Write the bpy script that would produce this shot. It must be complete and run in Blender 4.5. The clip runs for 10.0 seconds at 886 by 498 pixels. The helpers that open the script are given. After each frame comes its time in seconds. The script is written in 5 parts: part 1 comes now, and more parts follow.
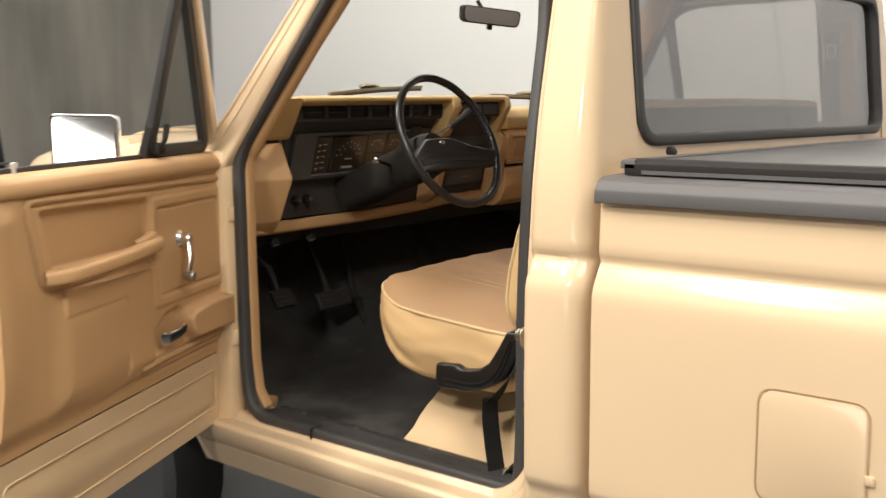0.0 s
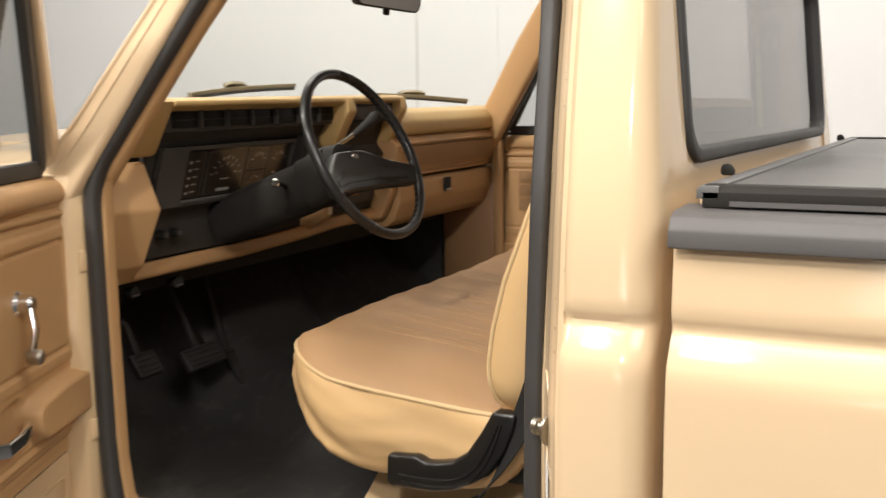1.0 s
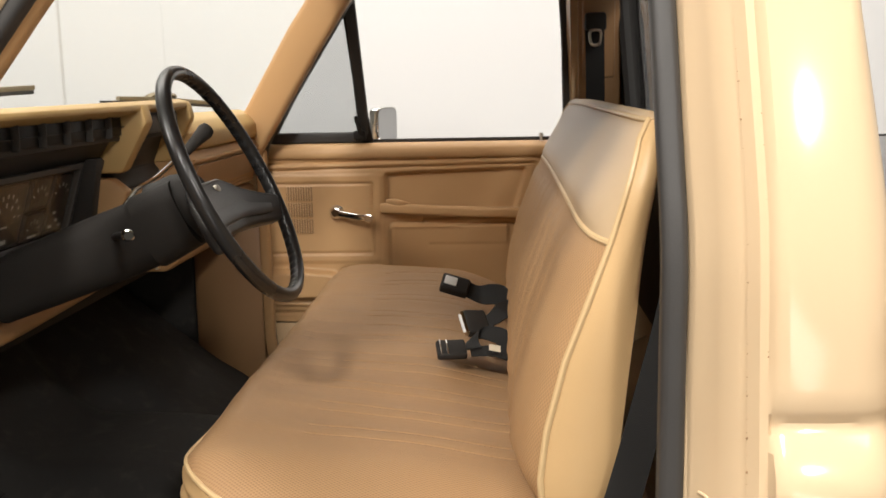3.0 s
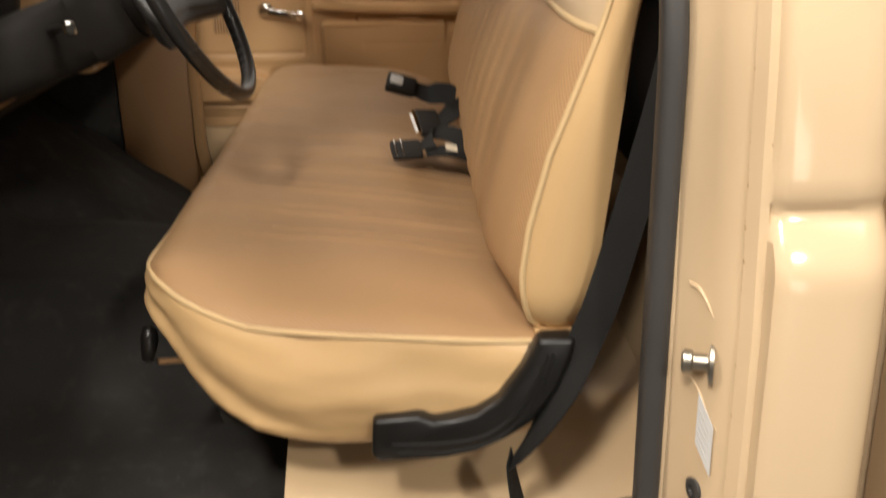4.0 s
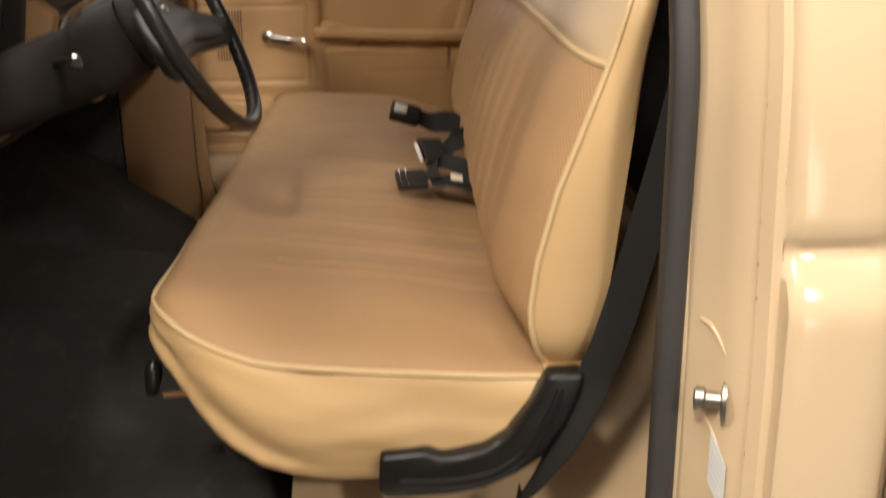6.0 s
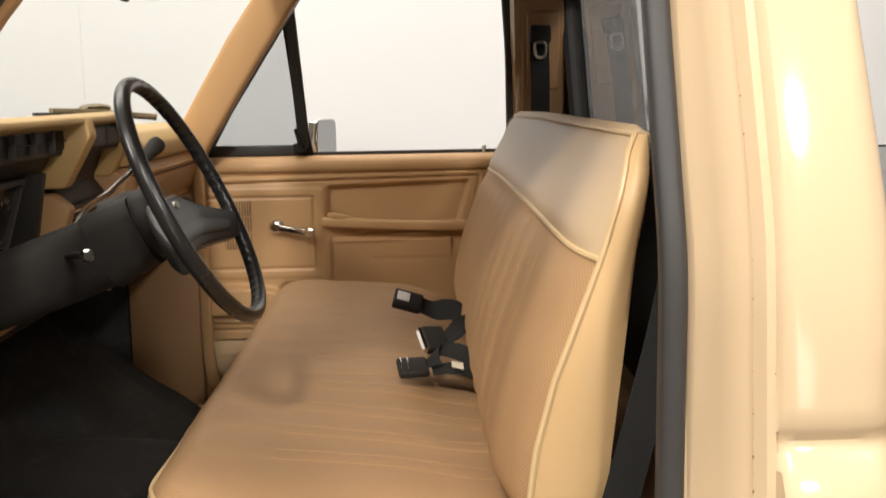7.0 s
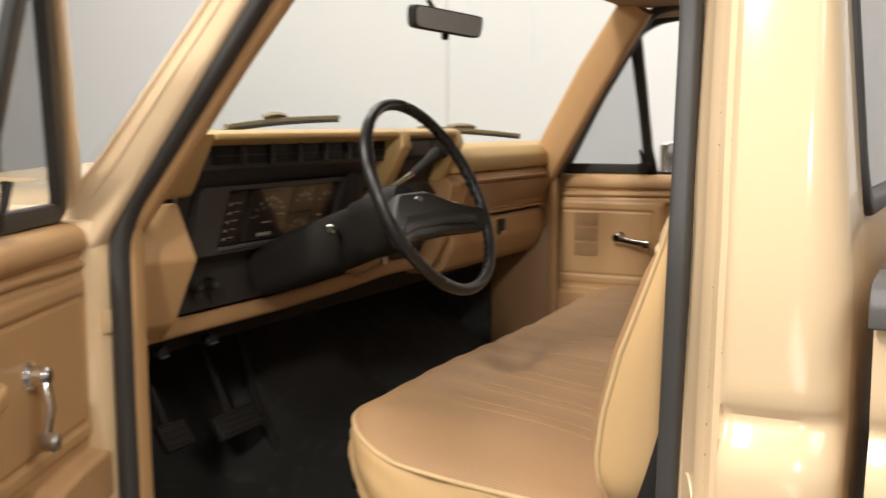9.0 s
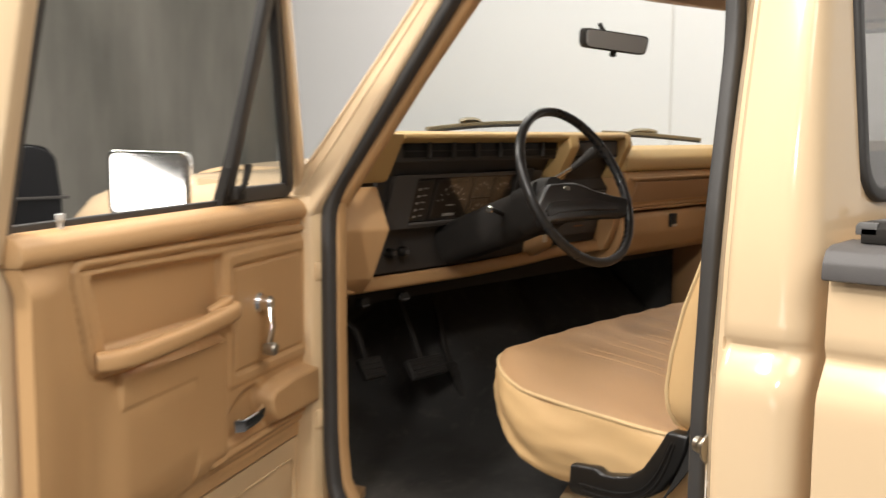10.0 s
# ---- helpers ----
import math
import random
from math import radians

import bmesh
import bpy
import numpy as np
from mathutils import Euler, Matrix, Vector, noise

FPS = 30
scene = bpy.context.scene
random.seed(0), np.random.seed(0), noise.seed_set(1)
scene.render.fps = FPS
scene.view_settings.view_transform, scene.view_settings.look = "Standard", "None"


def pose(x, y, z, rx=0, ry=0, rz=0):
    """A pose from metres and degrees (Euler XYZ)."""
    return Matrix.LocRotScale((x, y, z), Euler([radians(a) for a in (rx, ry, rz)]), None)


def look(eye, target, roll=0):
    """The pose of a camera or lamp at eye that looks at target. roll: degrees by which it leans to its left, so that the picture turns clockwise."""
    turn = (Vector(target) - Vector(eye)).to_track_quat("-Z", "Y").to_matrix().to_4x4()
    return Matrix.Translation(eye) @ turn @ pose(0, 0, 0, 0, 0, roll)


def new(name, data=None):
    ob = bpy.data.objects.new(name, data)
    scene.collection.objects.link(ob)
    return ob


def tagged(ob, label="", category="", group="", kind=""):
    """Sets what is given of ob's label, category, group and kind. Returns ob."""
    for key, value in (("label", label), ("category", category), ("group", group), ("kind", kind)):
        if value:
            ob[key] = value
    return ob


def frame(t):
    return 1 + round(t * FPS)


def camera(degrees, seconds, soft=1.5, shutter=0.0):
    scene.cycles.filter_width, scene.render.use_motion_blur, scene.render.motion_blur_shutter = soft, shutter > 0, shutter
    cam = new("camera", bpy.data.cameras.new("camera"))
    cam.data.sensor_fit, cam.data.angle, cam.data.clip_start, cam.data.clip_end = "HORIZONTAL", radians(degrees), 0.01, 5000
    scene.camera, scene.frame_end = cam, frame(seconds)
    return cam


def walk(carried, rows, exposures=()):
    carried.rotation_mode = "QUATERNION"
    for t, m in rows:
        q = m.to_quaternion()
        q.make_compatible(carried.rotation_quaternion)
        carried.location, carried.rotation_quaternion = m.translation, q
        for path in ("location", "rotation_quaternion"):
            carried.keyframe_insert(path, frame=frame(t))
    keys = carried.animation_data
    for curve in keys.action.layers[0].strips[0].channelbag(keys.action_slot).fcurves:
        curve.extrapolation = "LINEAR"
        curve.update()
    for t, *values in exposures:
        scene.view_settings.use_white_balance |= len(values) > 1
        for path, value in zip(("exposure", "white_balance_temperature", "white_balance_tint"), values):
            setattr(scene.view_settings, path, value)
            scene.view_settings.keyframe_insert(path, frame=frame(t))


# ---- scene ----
import functools

cam = camera(46.5, 10.0, 1.5, 0.5)
PATH = [
    (0, (-2.555, -1.057, 1.412), (-1.019, 0.19, 1.123), -0.4),
    (0.5, (-2.401, -0.744, 1.418), (-0.754, 0.353, 1.124), -0.5),
    (1, (-2.254, -0.46, 1.423), (-0.491, 0.436, 1.125), -0.7),
    (1.5, (-2.135, -0.216, 1.431), (-0.273, 0.445, 1.124), -0.9),
    (2, (-2.021, -0.015, 1.434), (-0.096, 0.427, 1.124), -0.8),
    (2.2, (-1.989, 0.053, 1.439), (-0.047, 0.412, 1.123), -1.0),
    (3.3, (-1.904, 0.293, 1.444), (0.061, 0.335, 1.075), -0.9),
    (3.5, (-1.897, 0.312, 1.438), (0.052, 0.315, 0.992), -0.8),
    (4, (-1.876, 0.334, 1.422), (0.003, 0.279, 0.74), -0.8),
    (4.5, (-1.864, 0.342, 1.408), (-0.063, 0.265, 0.543), -0.8),
    (5, (-1.86, 0.343, 1.402), (-0.086, 0.3, 0.48), -0.7),
    (5.5, (-1.867, 0.337, 1.391), (-0.054, 0.297, 0.546), -0.8),
    (6, (-1.862, 0.343, 1.433), (0.031, 0.286, 0.79), -0.8),
    (6.2, (-1.868, 0.346, 1.436), (0.055, 0.282, 0.89), -0.7),
    (7.3, (-1.887, 0.311, 1.45), (0.096, 0.285, 1.19), -1.1),
    (7.5, (-1.893, 0.268, 1.448), (0.09, 0.293, 1.19), -1.1),
    (8, (-1.925, 0.124, 1.443), (0.03, 0.461, 1.189), -0.6),
    (8.5, (-1.964, -0.051, 1.436), (-0.069, 0.542, 1.191), -0.5),
    (9, (-2.056, -0.22, 1.425), (-0.291, 0.692, 1.19), -0.2),
    (9.5, (-2.178, -0.412, 1.425), (-0.548, 0.724, 1.195), 0.1),
    (10, (-2.318, -0.655, 1.418), (-0.838, 0.671, 1.194), 0.3),
]

EXPOSURE = [(0, 0.0, 6500, 10), (2.2, -0.02, 6500, 10), (3.5, -0.08, 6600, 10), (4.2, -0.20, 6800, 11), (5.7, -0.22, 6850, 11), (6.4, -0.14, 6700, 10), (7.4, -0.02, 6500, 10), (8.0, -0.05, 6500, 10), (9.0, -0.09, 6550, 10), (10, -0.02, 6500, 10)]

walk(cam, [(t, look(eye, target, roll)) for t, eye, target, roll in PATH], EXPOSURE)

# ---- light ----
world = bpy.data.worlds.new("studio")
scene.world = world
world.use_nodes = True
world.node_tree.nodes["Background"].inputs[0].default_value = (1.0, 0.95, 0.88, 1)
world.node_tree.nodes["Background"].inputs[1].default_value = 0.25
WARM = (1.0, 0.948, 0.888)


def area_lamp(name, eye, target, sx, sy, power, color=WARM):
    data = bpy.data.lights.new(name, "AREA")
    data.shape, data.size, data.size_y, data.energy, data.color = "RECTANGLE", sx, sy, power, color
    ob = new(name, data)
    ob.matrix_world = look(eye, target)
    return ob


area_lamp("key_light", (-4.3, -1.0, 3.1), (-0.6, 0.0, 1.0), 0.32, 0.32, 66).data.shape = "DISK"
area_lamp("key_light", (-3.8, 1.15, 4.2), (-0.4, 0.5, 1.0), 0.5, 0.5, 150).data.shape = "DISK"
# Unseen lamp added for the door mirror's white reflection, tilted to match its edge.
area_lamp("mirror_glare_lamp", (-5.6, -0.75, 0.71), (-1.0, 0.4, 1.0), 1.6, 0.7, 20).rotation_euler.rotate_axis("Z", radians(-28))
area_lamp("ceiling_light", (-2.6, 1.1, 4.4), (-2.6, 1.1, 0), 2.0, 3.0, 130)
area_lamp("ceiling_light", (-2.5, 4.2, 4.4), (-1.2, 1.6, 0), 1.0, 1.0, 170)
area_lamp("ceiling_light", (1.6, 1.3, 4.4), (1.6, 1.3, 0), 1.6, 6.6, 200)
area_lamp("ceiling_light", (-2.6, -3.4, 4.4), (-2.6, -3.4, 0), 2.4, 3.0, 208)


# ---- materials ----
def mat(name, color, rough=0.5, metal=0.0, var=0.06, scale=3.0, grain=200.0, bump=0.05, coat=0.0, spec=0.5, dirt=0.0):
    m = bpy.data.materials.new(name)
    m.use_nodes = True
    nt = m.node_tree
    N, L = nt.nodes, nt.links
    b = N["Principled BSDF"]
    b.inputs["Roughness"].default_value = rough
    b.inputs["Metallic"].default_value = metal
    b.inputs["Coat Weight"].default_value = coat
    b.inputs["Coat Roughness"].default_value = 0.11
    b.inputs["Specular IOR Level"].default_value = spec
    tc = N.new("ShaderNodeTexCoord")
    big = N.new("ShaderNodeTexNoise")
    big.inputs["Scale"].default_value, big.inputs["Detail"].default_value = scale, 5.0
    L.new(tc.outputs["Object"], big.inputs["Vector"])
    mix = N.new("ShaderNodeMix")
    mix.data_type = "RGBA"
    lo = [c * (1 - var) for c in color]
    hi = [min(1.0, c * (1 + var)) for c in color]
    mix.inputs[6].default_value, mix.inputs[7].default_value = (*lo, 1), (*hi, 1)
    L.new(big.outputs["Fac"], mix.inputs[0])
    out = mix.outputs[2]
    fine = N.new("ShaderNodeTexNoise")
    fine.inputs["Scale"].default_value, fine.inputs["Detail"].default_value = grain, 3.0
    L.new(tc.outputs["Object"], fine.inputs["Vector"])
    if dirt > 0:
        ramp = N.new("ShaderNodeValToRGB")
        ramp.color_ramp.elements[0].position, ramp.color_ramp.elements[1].position = 0.55, 0.75
        speck = N.new("ShaderNodeTexNoise")
        speck.inputs["Scale"].default_value, speck.inputs["Detail"].default_value = scale * 4, 8.0
        L.new(tc.outputs["Object"], speck.inputs["Vector"])
        L.new(speck.outputs["Fac"], ramp.inputs["Fac"])
        m2 = N.new("ShaderNodeMix")
        m2.data_type = "RGBA"
        mul = N.new("ShaderNodeMath")
        mul.operation = "MULTIPLY"
        mul.inputs[1].default_value = dirt
        L.new(ramp.outputs["Color"], mul.inputs[0])
        L.new(mul.outputs[0], m2.inputs[0])
        L.new(out, m2.inputs[6])
        m2.inputs[7].default_value = (0.16, 0.14, 0.12, 1)
        out = m2.outputs[2]
    L.new(out, b.inputs["Base Color"])
    rr = N.new("ShaderNodeMapRange")
    rr.inputs["To Min"].default_value, rr.inputs["To Max"].default_value = max(0.02, rough - 0.07), min(1, rough + 0.07)
    L.new(big.outputs["Fac"], rr.inputs["Value"])
    L.new(rr.outputs["Result"], b.inputs["Roughness"])
    if bump > 0:
        bp = N.new("ShaderNodeBump")
        bp.inputs["Strength"].default_value, bp.inputs["Distance"].default_value = bump, 0.002
        L.new(fine.outputs["Fac"], bp.inputs["Height"])
        L.new(bp.outputs["Normal"], b.inputs["Normal"])
    return m


def fabric(name, color, axis, weave=0.0052):
    """Woven vinyl: fine basket weave."""
    m = mat(name, color, rough=0.50, var=0.10, scale=2.5, grain=300, bump=0.0, spec=0.3)
    nt = m.node_tree
    N, L = nt.nodes, nt.links
    b = N["Principled BSDF"]
    tc = N.new("ShaderNodeTexCoord")
    sep = N.new("ShaderNodeSeparateXYZ")
    L.new(tc.outputs["Object"], sep.inputs[0])

    def sine(socket, period):
        a = N.new("ShaderNodeMath")
        a.operation = "MULTIPLY"
        a.inputs[1].default_value = 2 * math.pi / period
        L.new(socket, a.inputs[0])
        s = N.new("ShaderNodeMath")
        s.operation = "SINE"
        L.new(a.outputs[0], s.inputs[0])
        return s.outputs[0]

    wx, wy = sine(sep.outputs[0], weave), sine(sep.outputs[axis], weave * 1.3)
    prod = N.new("ShaderNodeMath")
    prod.operation = "MULTIPLY"
    L.new(wx, prod.inputs[0])
    L.new(wy, prod.inputs[1])
    hole = N.new("ShaderNodeMapRange")
    hole.inputs["From Min"].default_value, hole.inputs["From Max"].default_value = -0.9, 0.2
    hole.inputs["To Min"].default_value, hole.inputs["To Max"].default_value = 0.74, 1.0
    L.new(prod.outputs[0], hole.inputs["Value"])
    dk = N.new("ShaderNodeMix")
    dk.data_type, dk.blend_type = "RGBA", "MULTIPLY"
    dk.inputs[0].default_value = 1.0
    L.new(b.inputs["Base Color"].links[0].from_socket, dk.inputs[6])
    L.new(hole.outputs["Result"], dk.inputs[7])
    L.new(dk.outputs[2], b.inputs["Base Color"])
    sc = N.new("ShaderNodeMath")
    sc.operation = "MULTIPLY_ADD"
    sc.inputs[1].default_value = 0.25
    L.new(prod.outputs[0], sc.inputs[0])
    bp = N.new("ShaderNodeBump")
    bp.inputs["Strength"].default_value, bp.inputs["Distance"].default_value = 0.45, 0.002
    L.new(sc.outputs[0], bp.inputs["Height"])
    L.new(bp.outputs["Normal"], b.inputs["Normal"])
    return m


def pane(name, tint, gloss=0.07, grazing=0.0):
    m = bpy.data.materials.new(name)
    m.use_nodes = True
    N, L = m.node_tree.nodes, m.node_tree.links
    N.remove(N["Principled BSDF"])
    t, g, x = N.new("ShaderNodeBsdfTransparent"), N.new("ShaderNodeBsdfGlossy"), N.new("ShaderNodeMixShader")
    t.inputs[0].default_value = (*tint, 1)
    g.inputs["Roughness"].default_value = 0.02
    x.inputs[0].default_value = gloss
    if grazing > 0:
        lw, pw, ad = N.new("ShaderNodeLayerWeight"), N.new("ShaderNodeMath"), N.new("ShaderNodeMath")
        lw.inputs["Blend"].default_value = 0.5
        pw.operation, ad.operation, ad.use_clamp = "POWER", "MULTIPLY_ADD", True
        pw.inputs[1].default_value = 5.0
        ad.inputs[1].default_value, ad.inputs[2].default_value = grazing, gloss
        L.new(lw.outputs["Facing"], pw.inputs[0])
        L.new(pw.outputs[0], ad.inputs[0])
        L.new(ad.outputs[0], x.inputs[0])
    L.new(t.outputs[0], x.inputs[1])
    L.new(g.outputs[0], x.inputs[2])
    L.new(x.outputs[0], N["Material Output"].inputs[0])
    return m


PAINT = mat("tan_paint", (0.624, 0.466, 0.292), 0.55, var=0.03, scale=1.5, grain=60, bump=0.006, coat=0.9, spec=0.2)
PAINT_IN = mat("tan_paint_jamb", (0.65, 0.472, 0.275), 0.36, var=0.07, scale=5, grain=60, bump=0.02, coat=0.7)
VINYL = mat("tan_vinyl", (0.53, 0.352, 0.170), 0.45, var=0.06, scale=6, grain=500, bump=0.10)
TRIM = mat("tan_plastic_trim", (0.51, 0.310, 0.146), 0.45, var=0.07, scale=4, grain=420, bump=0.12, spec=0.35)
# TRIM's tan about a fifth darker, for lower dash, posts and sill end.
DASHLOW = mat("darker_tan_trim", (0.40, 0.237, 0.108), 0.48, var=0.07, scale=4, grain=420, bump=0.12, spec=0.3)
DASHPAD = mat("tan_dash_pad", (0.47, 0.315, 0.125), 0.55, var=0.06, scale=4, grain=420, bump=0.12)
BROWN = mat("brown_trim", (0.30, 0.17, 0.08), 0.45, var=0.08, scale=5, grain=420, bump=0.12)
HEADLINER = mat("brown_headliner", (0.30, 0.19, 0.10), 0.85, var=0.08, scale=6, grain=600, bump=0.2)
INSERT = fabric("woven_seat_vinyl", (0.372, 0.224, 0.111), 1)
INSERT_BACK = fabric("woven_back_vinyl", (0.42, 0.252, 0.122), 2)
ROLL = mat("brown_smooth_vinyl", (0.51, 0.375, 0.23), 0.42, var=0.07, scale=6, grain=500, bump=0.08)
PIPING = mat("tan_piping", (0.56, 0.40, 0.21), 0.42, var=0.04, scale=8, grain=300, bump=0.03)
STITCH = mat("brown_thread", (0.385, 0.236, 0.118), 0.8, var=0.1, scale=200, grain=500, bump=0.1, spec=0.1)
CHAR = mat("charcoal_dash_plastic", (0.050, 0.0455, 0.041), 0.6, var=0.15, scale=8, grain=450, bump=0.12, spec=0.2)
RUST = mat("rusty_edge", (0.20, 0.085, 0.03), 0.8, var=0.5, scale=60, grain=300, bump=0.2)
BLACK = mat("black_plastic", (0.026, 0.0238, 0.0217), 0.55, var=0.2, scale=8, grain=400, bump=0.10, spec=0.10)
SATIN = mat("satin_black_plastic", (0.008, 0.0075, 0.007), 0.30, var=0.2, scale=12, grain=300, bump=0.04, spec=0.45)
GLOSSBLACK = mat("black_wheel_rim", (0.013, 0.0125, 0.012), 0.29, var=0.1, scale=8, grain=300, bump=0.03)
RUBBER = mat("dark_rubber_seal", (0.040, 0.038, 0.036), 0.5, var=0.2, scale=10, grain=300, bump=0.1, spec=0.45)
MAT = mat("black_floor_mat", (0.027, 0.0255, 0.0235), 0.75, var=0.3, scale=7, grain=500, bump=0.35, dirt=0.14, spec=0.2)
SCUFF = mat("worn_scuff_plate", (0.036, 0.034, 0.032), 0.42, var=0.3, scale=14, grain=200, bump=0.15, dirt=0.35)
WEB = mat("black_belt_webbing", (0.013, 0.0126, 0.012), 0.7, var=0.2, scale=20, grain=900, bump=0.3, spec=0.2)
CHROME = mat("chrome", (0.82, 0.81, 0.79), 0.10, 1.0, var=0.03, scale=10, grain=60, bump=0.0)
STEEL = mat("zinc_steel", (0.40, 0.37, 0.31), 0.38, 1.0, var=0.15, scale=40, grain=200, bump=0.05)
MIRROR = mat("mirror_glass", (0.88, 0.88, 0.88), 0.02, 1.0, var=0.0, scale=2, grain=2, bump=0.0)
# Half-diffuse grey: the mirror's pale reflection is put into its colour.
RVGLASS = mat("grey_reflection_mirror", (0.50, 0.50, 0.50), 0.22, 0.45, var=0.02, scale=2, grain=2, bump=0.0)
ARM = mat("dull_wiper_metal", (0.26, 0.22, 0.15), 0.5, 0.4, var=0.1, scale=20, grain=200, bump=0.05)
SILVER = mat("silver_sticker", (0.62, 0.62, 0.60), 0.5, 0.0, var=0.05, scale=30, grain=300, bump=0.0)
PAPER = mat("faded_tag", (0.62, 0.55, 0.42), 0.7, var=0.2, scale=60, grain=300, bump=0.05)
CAPGREY = mat("charcoal_rail_cap", (0.080, 0.075, 0.073), 0.55, var=0.06, scale=8, grain=500, bump=0.15)
TONNEAU = mat("grey_tonneau_panel", (0.10, 0.097, 0.094), 0.42, var=0.06, scale=4, grain=600, bump=0.08)
GAUGE = mat("gauge_face", (0.040, 0.029, 0.020), 0.3, var=0.1, scale=20, grain=200, bump=0.0)
GREYPL = mat("charcoal_bezel", (0.064, 0.059, 0.054), 0.6, var=0.1, scale=8, grain=400, bump=0.1, spec=0.25)
WHITE = mat("white_marking", (0.55, 0.54, 0.50), 0.5, var=0.02, scale=5, grain=50, bump=0.0)
VENTB = mat("vent_opening_shade", (0.006, 0.0056, 0.0053), 0.5, var=0.2, scale=8, grain=300, bump=0.06, spec=0.25)
PADBLK = mat("padded_black_vinyl", (0.020, 0.0185, 0.017), 0.38, var=0.15, scale=12, grain=500, bump=0.08, spec=0.5)
TYRE = mat("tyre_rubber", (0.03, 0.03, 0.03), 0.7, var=0.15, scale=10, grain=200, bump=0.2)
WALLWHITE = mat("white_painted_wall", (0.69, 0.69, 0.685), 0.6, var=0.03, scale=0.6, grain=40, bump=0.05)
CONCRETE = mat("grey_concrete_wall", (0.100, 0.095, 0.080), 0.75, var=0.4, scale=1.6, grain=50, bump=0.25, dirt=0.1)


def streaks(m, color, strength):
    """Vertical run marks and blotches on a wall."""
    N, L = m.node_tree.nodes, m.node_tree.links
    b = N["Principled BSDF"]
    src = b.inputs["Base Color"].links[0].from_socket
    tc, mp, nz, rp, mx = N.new("ShaderNodeTexCoord"), N.new("ShaderNodeMapping"), N.new("ShaderNodeTexNoise"), N.new("ShaderNodeValToRGB"), N.new("ShaderNodeMix")
    mp.inputs["Scale"].default_value = (2.4, 2.4, 0.5)
    nz.inputs["Scale"].default_value, nz.inputs["Detail"].default_value = 1.0, 7.0
    rp.color_ramp.elements[0].position, rp.color_ramp.elements[1].position = 0.40, 0.62
    ml = N.new("ShaderNodeMath")
    ml.operation = "MULTIPLY"
    ml.inputs[1].default_value = strength
    mx.data_type = "RGBA"
    mx.inputs[7].default_value = (*color, 1)
    L.new(tc.outputs["Object"], mp.inputs[0])
    L.new(mp.outputs[0], nz.inputs["Vector"])
    L.new(nz.outputs["Fac"], rp.inputs[0])
    L.new(rp.outputs[0], ml.inputs[0])
    L.new(ml.outputs[0], mx.inputs[0])
    L.new(src, mx.inputs[6])
    L.new(mx.outputs[2], b.inputs["Base Color"])


def dust_and_light(m, x0, x1, color, amount):
    """Dust and grit trodden in by the driver door, thinning out across the mat; the fade also paints in the lighter
    door side.
    """
    N, L = m.node_tree.nodes, m.node_tree.links
    b = N["Principled BSDF"]
    src = b.inputs["Base Color"].links[0].from_socket
    tc, sp, mr = N.new("ShaderNodeTexCoord"), N.new("ShaderNodeSeparateXYZ"), N.new("ShaderNodeMapRange")
    mr.inputs["From Min"].default_value, mr.inputs["From Max"].default_value = x0, x1
    mr.inputs["To Min"].default_value, mr.inputs["To Max"].default_value = 1.0, 0.0
    L.new(tc.outputs["Object"], sp.inputs[0])
    L.new(sp.outputs[0], mr.inputs["Value"])
    col = src
    for scale, lo, hi, amt, tint in ((9.0, 0.40, 0.72, amount, color), (150.0, 0.66, 0.74, amount * 1.6, (0.34, 0.28, 0.21))):
        nz, rp, ml, mx = N.new("ShaderNodeTexNoise"), N.new("ShaderNodeMapRange"), N.new("ShaderNodeMath"), N.new("ShaderNodeMix")
        nz.inputs["Scale"].default_value, nz.inputs["Detail"].default_value = scale, 6.0
        rp.inputs["From Min"].default_value, rp.inputs["From Max"].default_value = lo, hi
        rp.inputs["To Max"].default_value = amt
        ml.operation = "MULTIPLY"
        mx.data_type = "RGBA"
        mx.inputs[7].default_value = (*tint, 1)
        L.new(tc.outputs["Object"], nz.inputs["Vector"])
        L.new(nz.outputs["Fac"], rp.inputs["Value"])
        L.new(rp.outputs["Result"], ml.inputs[0])
        L.new(mr.outputs["Result"], ml.inputs[1])
        L.new(ml.outputs[0], mx.inputs[0])
        L.new(col, mx.inputs[6])
        col = mx.outputs[2]
    L.new(col, b.inputs["Base Color"])


dust_and_light(MAT, -0.85, -0.50, (0.13, 0.117, 0.10), 0.6)
streaks(CONCRETE, (0.185, 0.176, 0.150), 0.8)
FLOORM = mat("dark_polished_floor", (0.035, 0.034, 0.034), 0.3, var=0.25, scale=1.2, grain=80, bump=0.05)
CEILM = mat("ceiling_panels", (0.55, 0.54, 0.52), 0.8, var=0.05, scale=0.8, grain=40, bump=0.05)
CARPAINT = mat("black_car_paint", (0.008, 0.008, 0.009), 0.2, var=0.1, scale=2, grain=40, bump=0.0, coat=0.0, spec=0.2)
GLASS = pane("clear_glass", (0.97, 0.98, 0.97), 0.012)
GLASS_T = pane("tinted_glass", (0.78, 0.795, 0.80), 0.03)
GLASS_R = pane("smoked_rear_glass", (0.60, 0.595, 0.59), 0.20, 0.6)
GLASS_G = pane("gauge_lens", (0.92, 0.90, 0.87), 0.06)


# ---- mesh helpers ----
LOC, LINES = {}, {}


def thing(name, loc, label, category, group="", kind="", line=None):
    ob = new(name)
    if line:
        LINES[ob] = line
    ob.location = loc
    ob.empty_display_size = 0.1
    LOC[ob] = Vector(loc)
    return tagged(ob, label, category, group, kind)


